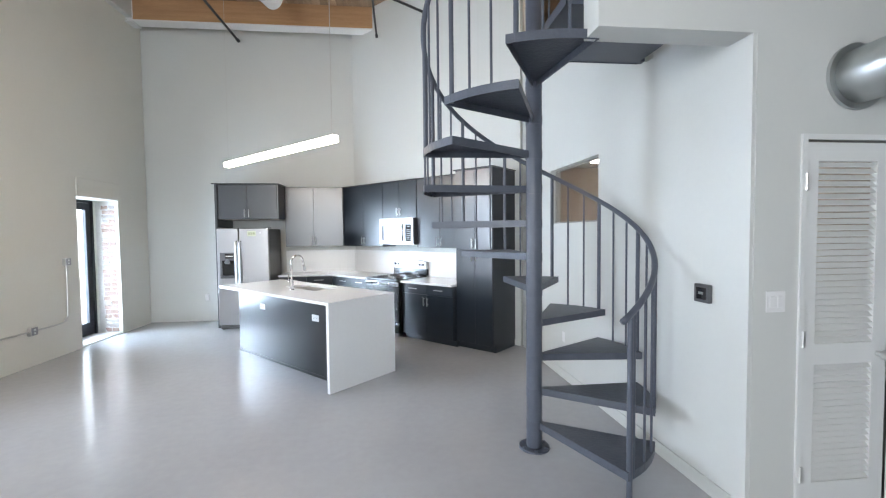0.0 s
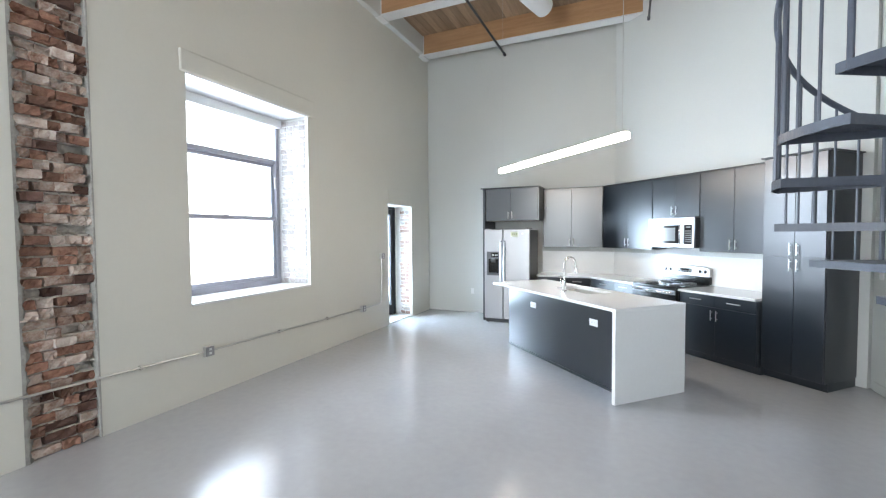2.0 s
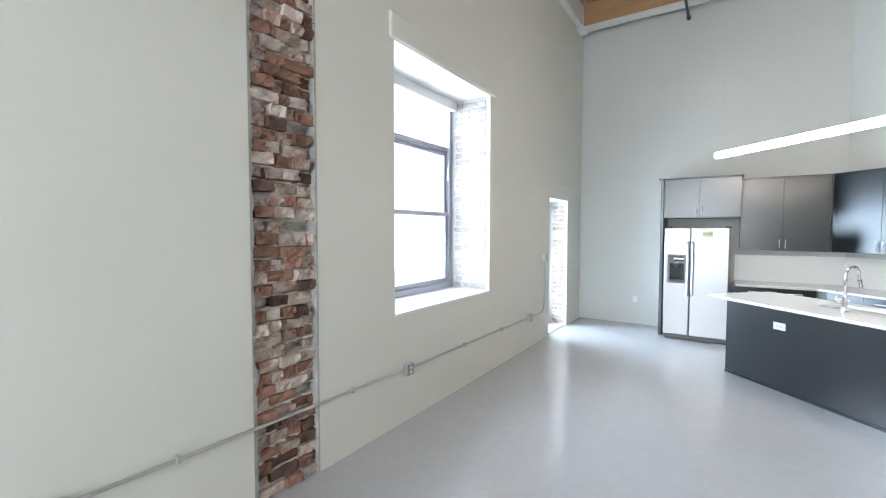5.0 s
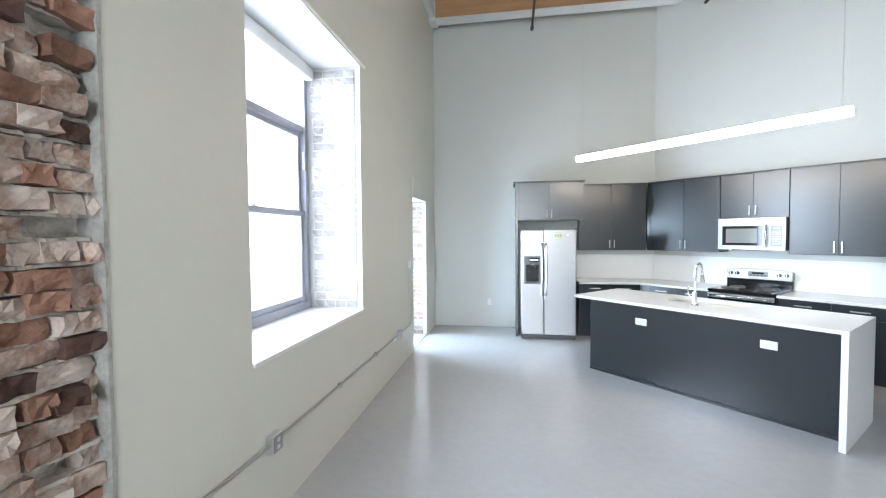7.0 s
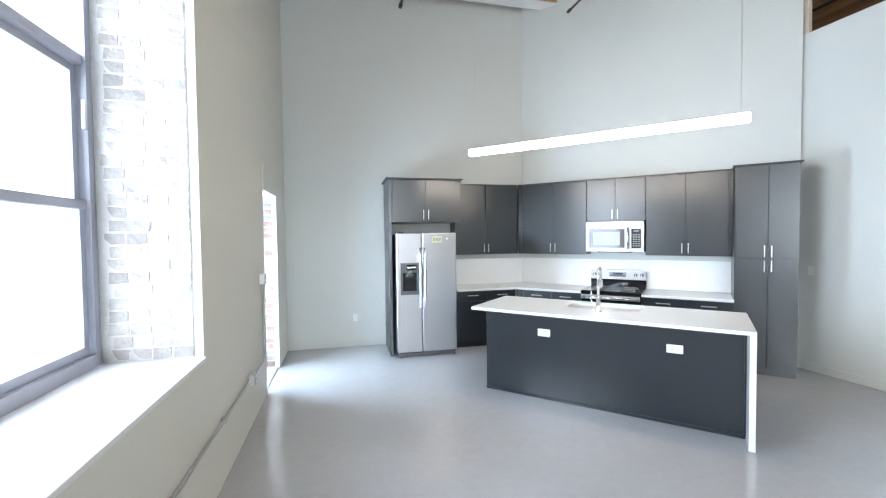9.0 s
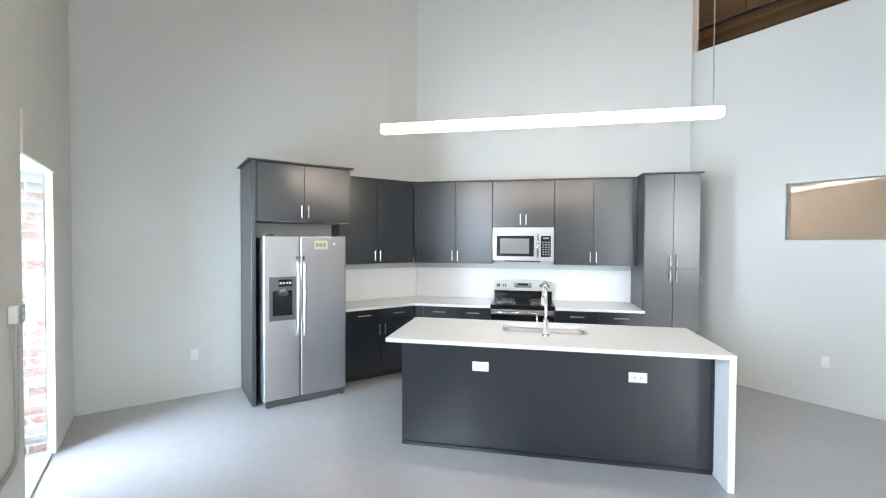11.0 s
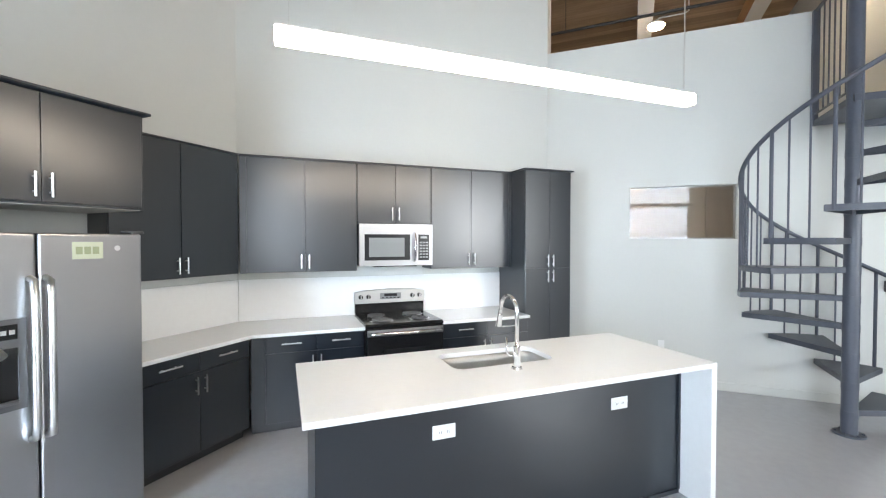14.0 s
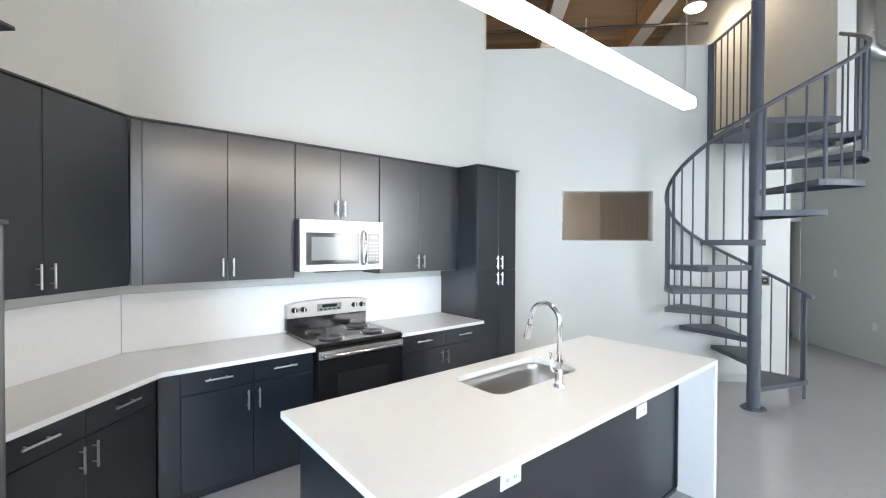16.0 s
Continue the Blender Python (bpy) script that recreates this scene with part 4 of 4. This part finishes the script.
for y, z in ((0.54, 0.527), (2.945, 0.461), (5.67, 0.435), (6.25, 1.25), (0.375, 0.452)):
    b = part("outlet_box", box(0.0, 0.048, y - 0.05, y + 0.05, z - 0.052, z + 0.052, 0.006), M_NICKEL, e, "steel surface outlet box")
    part("cover", box(0.048, 0.054, y - 0.046, y + 0.046, z - 0.048, z + 0.048, 0.003), M_WHITE if y < 0.5 else M_STEEL, b)
    for s in (-0.02, 0.02) if y > 0.5 else ():
        part("socket", box(0.054, 0.0555, y - 0.014, y + 0.014, z + s - 0.012, z + s + 0.012), M_WHITE, b)
for y, z in ((1.1, 0.512), (2.3, 0.479), (3.9, 0.451), (4.8, 0.443)):
    part("strap", box(0.001, 0.036, y - 0.012, y + 0.012, z - 0.019, z + 0.019, 0.004), M_CONDUIT, e)

# wall grille high up
e = empty("wall_vent", pose(LX, 0.1, 3.08), "dark grille high on the west wall", "vent")
part("frame", wall_mesh(0.80, 0.0, 0.30, 0.02, [(0.03, 0.77, 0.03, 0.27)]), M_PLASTIC, e).matrix_local = pose(0.02, 0.0, 0, 0, 0, 90)
part("backing", box(0.001, 0.004, 0.03, 0.77, 0.03, 0.27), M_BLACK, e)
for k in range(7):
    part("slat", box(0.005, 0.018, 0.03, 0.77, 0.045 + 0.033 * k, 0.052 + 0.033 * k), M_PLASTIC, e)

# ---- overhead pipes, duct and lights ----


def pipe_run(label, pts, r=0.02):
    e = empty("sprinkler_pipe", pose(0, 0, 0), label, "pipe", "ceiling pipes")
    part("pipe", tube(pts, r, 10), M_PIPE, e)
    a, b = Vector(pts[0]), Vector(pts[1])
    d = (b - a).normalized()
    part("end_fitting", cyl(a, a + d * 0.07, r * 1.5, seg=12), M_PIPE, e)
    for f in (0.35, 0.8):
        p = Vector(pts[0]).lerp(Vector(pts[-1]), f)
        part("hanger_rod", cyl((p.x, p.y, p.z), (p.x, p.y, TOP), 0.005, seg=6), M_PIPE, e)


pipe_run("black sprinkler pipe hung under the ceiling", [(-2.38, 8.10, 5.07), (-2.38, -1.0, 5.07)])
pipe_run("black sprinkler pipe ending at the diagonal wall", [(0.10, 7.62, 5.02), (0.10, 5.4, 5.02)], 0.016)
pipe_run("black sprinkler pipe hung in the loft", [(3.6, 7.5, 4.95), (3.6, 2.4, 4.95)], 0.022)
pipe_run("black sprinkler pipe ending near the stair", [(0.92, 6.82, 5.05), (-0.9, 5.52, 5.05)], 0.02)
e = empty("ceiling_heater", pose(-1.40, 6.86, 5.16), "white cylindrical unit hung under the ceiling", "heater")
bm = cyl((0, 0, 0), (-0.25, -0.9, 0), 0.15, seg=32)
bmesh.ops.bevel(bm, geom=[x for x in bm.edges if all(len(f.verts) > 4 for f in x.link_faces[:1])], offset=0.03, segments=2, affect="EDGES")
part("drum", bm, M_WHITE, e)
part("bracket", box(-0.24, -0.16, -0.55, -0.35, 0.14, 0.46, 0.004), M_WHITE, e)

e = empty("spiral_duct", pose(0, 0, 0), "bare galvanised round duct elbow above the closet", "duct")
path = [Vector((2.88, 2.095, 2.41)), Vector((2.88, 1.99, 2.41))]
turn_to = Vector((0.72, -0.42, 0.55)).normalized()
for k in range(1, 11):
    step = Vector((0, -1, 0)).lerp(turn_to, k / 10).normalized()
    path.append(path[-1] + step * 0.032)
path.append(path[-1] + turn_to * 1.9)
part("elbow", tube(path[:-1], 0.142, 32), M_DUCT, e, smooth=True)
part("straight_run", tube(path[-2:], 0.139, 32), M_DUCT, e, smooth=True)
part("collar", cyl(path[0], path[0] + Vector((0, -0.02, 0)), 0.175, seg=32), M_DUCT, e, "flat wall collar")
for k in range(6):
    p = path[-2] + turn_to * (0.1 + 0.3 * k)
    part("seam_ring", cyl(p, p + turn_to * 0.012, 0.143, seg=32), M_DUCT, e)

e = empty("vent_pipe", pose(0, 0, 0), "bare galvanised vent pipe bending into the hall wall", "pipe")
part("pipe", tube([(2.78, 0.9, 5.6), (2.78, 0.9, 4.3), (2.78, 0.87, 4.15), (2.78, 0.78, 4.07), (2.78, 0.65, 4.05), (2.78, 0.275, 4.05)], 0.085, 20), M_DUCT, e, smooth=True)
part("collar", cyl((2.78, 0.9, 4.32), (2.78, 0.9, 4.36), 0.092, seg=20), M_DUCT, e)

# fill lamp added to brighten the room behind the partition
e = empty("ceiling_light", pose(3.4, 5.6, 2.62), "added strip lamp brightening the room behind the glass", "lamp", "rear room lamps")
part("diffuser", box(-0.06, 0.06, -0.6, 0.6, 0.0, 0.06, 0.006), M_FILL_STRIP, e, "glowing white diffuser")
part("housing", box(-0.05, 0.05, -0.59, 0.59, 0.0605, 0.099, 0.002), M_WHITE, e)

# loft lights
for x, y, z in ((4.6, 4.4, 5.2), (3.24, 2.75, 4.97)):
    e = empty("ceiling_light", pose(x, y, z), "small round lit lamp on a conduit in the loft", "lamp", "loft lamps")
    part("diffuser", cyl((0, 0, 0.0), (0, 0, 0.03), 0.11, 0.13, 24), M_DISC, e, "glowing round diffuser")
    part("housing", cyl((0, 0, 0.0305), (0, 0, 0.08), 0.14, 0.10, 24), M_WHITE, e)
    part("conduit", tube([(0.0, 0, 0.08), (0.0, 0.0, 0.12), (0.0, -0.05, 0.15), (0.0, -0.42, 0.15), (0.0, -0.47, 0.18), (0.0, -0.47, TOP - z)], 0.012, 8), M_WHITE, e)

# ---- bare brick strip on the west wall ----
def rough_block(seed, w, d, h, jag):
    """A brick lying along y with a broken front face (towards +x), its back at x 0."""
    rng = random.Random(seed)
    bm = bmesh.new()
    ny, nz = 4, 3
    grid = {}
    for i in range(ny):
        for k in range(nz):
            edge = i in (0, ny - 1) or k in (0, nz - 1)
            y, z = i / (ny - 1) * w, k / (nz - 1) * h
            x = d + rng.uniform(-jag, jag) * (0.6 if not edge else 1.0) - (0.004 if edge else 0)
            grid[i, k] = bm.verts.new((x, y + (rng.uniform(-0.004, 0.004) if edge else rng.uniform(-0.01, 0.01)), z + rng.uniform(-0.003, 0.003)))
    back = {c: bm.verts.new((0, w * (c[0] > 0), h * (c[1] > 0))) for c in ((0, 0), (1, 0), (0, 1), (1, 1))}
    for i in range(ny - 1):
        for k in range(nz - 1):
            bm.faces.new((grid[i, k], grid[i + 1, k], grid[i + 1, k + 1], grid[i, k + 1]))
    bm.faces.new([grid[i, 0] for i in range(ny)] + [back[1, 0], back[0, 0]])
    bm.faces.new([grid[i, nz - 1] for i in reversed(range(ny))] + [back[0, 1], back[1, 1]])
    bm.faces.new([grid[0, k] for k in reversed(range(nz))] + [back[0, 0], back[0, 1]])
    bm.faces.new([grid[ny - 1, k] for k in range(nz)] + [back[1, 1], back[1, 0]])
    return bm


def brick_meshes(name, mat, widths, d, h, jag):
    out = []
    for i, w in enumerate(widths):
        me = bpy.data.meshes.new(name)
        bm = rough_block(100 + i, w, d, h, jag)
        bmesh.ops.recalc_face_normals(bm, faces=bm.faces)
        bm.to_mesh(me)
        bm.free()
        me.materials.append(mat)
        out.append((w, me))
    return out


def rough_sheet(w, h, nx, nz, depth, seed):
    """A lumpy upright sheet facing +x, w wide along y and h high, with a closed rim."""
    bm = bmesh.new()
    g = {}
    for i in range(nx + 1):
        for k in range(nz + 1):
            y, z = w * i / nx, h * k / nz
            g[i, k] = bm.verts.new((depth * noise.noise(Vector((y * 17 + seed, z * 17, seed))), y, z))
    for i in range(nx):
        for k in range(nz):
            bm.faces.new((g[i, k], g[i + 1, k], g[i + 1, k + 1], g[i, k + 1]))
    return bm


DEEP = 0.125                            # depth of the bare strip behind the plaster face
strip = tagged(new("wall_west_brick"), "narrow floor-to-ceiling strip of broken old red brick", "brickwork", kind="structure")
strip.matrix_world = pose(LX - DEEP, STRIP[0], 0)
SW = STRIP[1] - STRIP[0]
part("core", box(-0.40, -0.02, 0.0, SW, 0.0, TOP), M_MORTAR, strip)
part("mortar", rough_sheet(SW, TOP, 28, 340, 0.03, 3.0), M_MORTAR, strip).location = (0.022, 0, 0)
PITCH, TALL = 0.0785, 0.064
RED = [brick_meshes("brick", mt, (0.05, 0.075, 0.095, 0.10, 0.11, 0.125, 0.15, 0.19), 0.10, TALL, jag) for mt, jag in ((M_BRICK, 0.020), (M_BRICKB, 0.016), (M_BRICKW, 0.018), (M_BRICKD, 0.02))]
rng = random.Random(11)
beds = bmesh.new()
z, row = 0.008, 0
while z < TOP - 0.07:
    y = rng.uniform(0.0, 0.012) if row % 2 else rng.uniform(0.004, 0.04)
    while y < SW - 0.035:
        r = rng.random()
        kinds = RED[0] if r < 0.36 else RED[1] if r < 0.64 else RED[2] if r < 0.90 else RED[3]
        fits = [k for k in kinds[1:] if y + k[0] < SW + 0.012] or kinds[:1]
        w, me = fits[-1] if SW - y < 0.13 else rng.choice(fits)
        if rng.random() > 0.06:
            ob = new("brick", me)
            ob.parent = strip
            flip = Matrix.Diagonal((1, 1, 1, 1)) if rng.random() < 0.5 else Matrix.Translation((0, w, TALL)) @ pose(0, 0, 0, 180, 0, 0)
            ob.matrix_local = pose(rng.uniform(-0.024, 0.022), y, z, rng.uniform(-2, 2), rng.uniform(-4, 4), rng.uniform(-9, 6)) @ flip
        y += w + rng.uniform(0.005, 0.013)
    # broken bed of mortar on top of the course
    prev = None
    for k in range(31):
        yy = SW * k / 30
        out = 0.078 + 0.026 * noise.noise(Vector((yy * 17, row * 3.7, 2.0))) + 0.014 * noise.noise(Vector((yy * 60, row * 5.1, 8.0)))
        lift = 0.005 * noise.noise(Vector((yy * 24, row * 2.3, 4.0)))
        low, high = z + TALL - 0.002, z + PITCH + 0.002
        cur = [beds.verts.new(c) for c in ((0.0, yy, low + lift), (out, yy, low + 0.003 + lift), (out - 0.005, yy, high - 0.003 + lift), (0.0, yy, high + lift))]
        if prev:
            for q in range(3):
                beds.faces.new((prev[q], cur[q], cur[q + 1], prev[q + 1]))
        prev = cur
    z += PITCH + rng.uniform(-0.003, 0.003)
    row += 1
part("mortar_bed", beds, M_MORTAR, strip)

# ragged plaster lips along both edges of the strip, wider near the floor
for side in (0, 1):
    bm = bmesh.new()
    n = 300
    prev = None
    for k in range(n + 1):
        zz = TOP * k / n
        rag = max(0, 0.4 + noise.noise(Vector((zz * 7, side * 7.3, 1.0))) + 0.55 * noise.noise(Vector((zz * 31, side * 3.1, 5.0))))
        reach = (0.010 if side == 0 else 0.001) + (0.055 if side == 0 else 0.008) * rag
        if side == 0:
            reach += 0.03 * max(0.0, 1.0 - zz / 0.9)
        s = 1 if side == 0 else -1
        y0 = 0.0 if side == 0 else SW
        cur = [bm.verts.new(c) for c in ((DEEP + 0.003, y0 - s * 0.012, zz), (DEEP + 0.001, y0 + s * reach * 0.25, zz), (DEEP - 0.018, y0 + s * reach * 0.6, zz), (DEEP - 0.045, y0 + s * reach, zz), (0.0, y0 + s * reach * 1.15, zz))]
        if prev:
            for i in range(4):
                bm.faces.new((prev[i], prev[i + 1], cur[i + 1], cur[i]))
        prev = cur
    part("plaster_edge", bm, M_LIP, strip, "ragged grey plaster edge")


def reveal(name, m, width, z0, z1, mats, label, seed):
    """Brick courses on a reveal; local y runs along the course, local +x out of the face."""
    e = tagged(new(name), label, "brickwork", kind="structure")
    e.matrix_world = m
    part("mortar", rough_sheet(width, z1 - z0, 14, 70, 0.004, seed), M_WMORTAR, e).location = (0.005, 0, z0)
    kinds = [brick_meshes("brick", mt, (0.095, 0.10, 0.19, 0.205, 0.20), 0.012, 0.061, 0.0025) for mt in mats]
    rng = random.Random(seed)
    z, row = z0 + 0.006, 0
    while z + 0.06 < z1:
        y = 0.004
        head = row % 3 == 0
        while y < width - 0.05:
            ks = kinds[0] if len(kinds) == 1 or rng.random() < 0.6 else kinds[1]
            w, me = ks[rng.choice((0, 1))] if head or rng.random() < 0.3 or y + 0.2 > width else ks[rng.choice((2, 3, 4))]
            if y + w > width + 0.004:
                break
            ob = new("brick", me)
            ob.parent = e
            ob.matrix_local = pose(rng.uniform(-0.003, 0.002), y, z, 0, rng.uniform(-1, 1), rng.uniform(-1, 1))
            y += w + rng.uniform(0.008, 0.013)
        z += 0.0735
        row += 1


# local +x faces south, local y runs towards the west
reveal("window_reveal_brick", pose(LX - 0.05, WIN[1], 0, 0, 0, -90) @ Matrix.Diagonal((1, -1, 1, 1)), 0.465, WIN[2] + 0.01, WIN[3] - 0.01, (M_WBRICK,), "white limewashed brick side of the window opening", 5)
reveal("door_reveal_brick", pose(LX - 0.05, DOOR[1], 0, 0, 0, -90) @ Matrix.Diagonal((1, -1, 1, 1)), 0.29, 0.03, DOOR[3] - 0.01, (M_RBRICK, M_WBRICK), "half limewashed brick side of the doorway", 9)
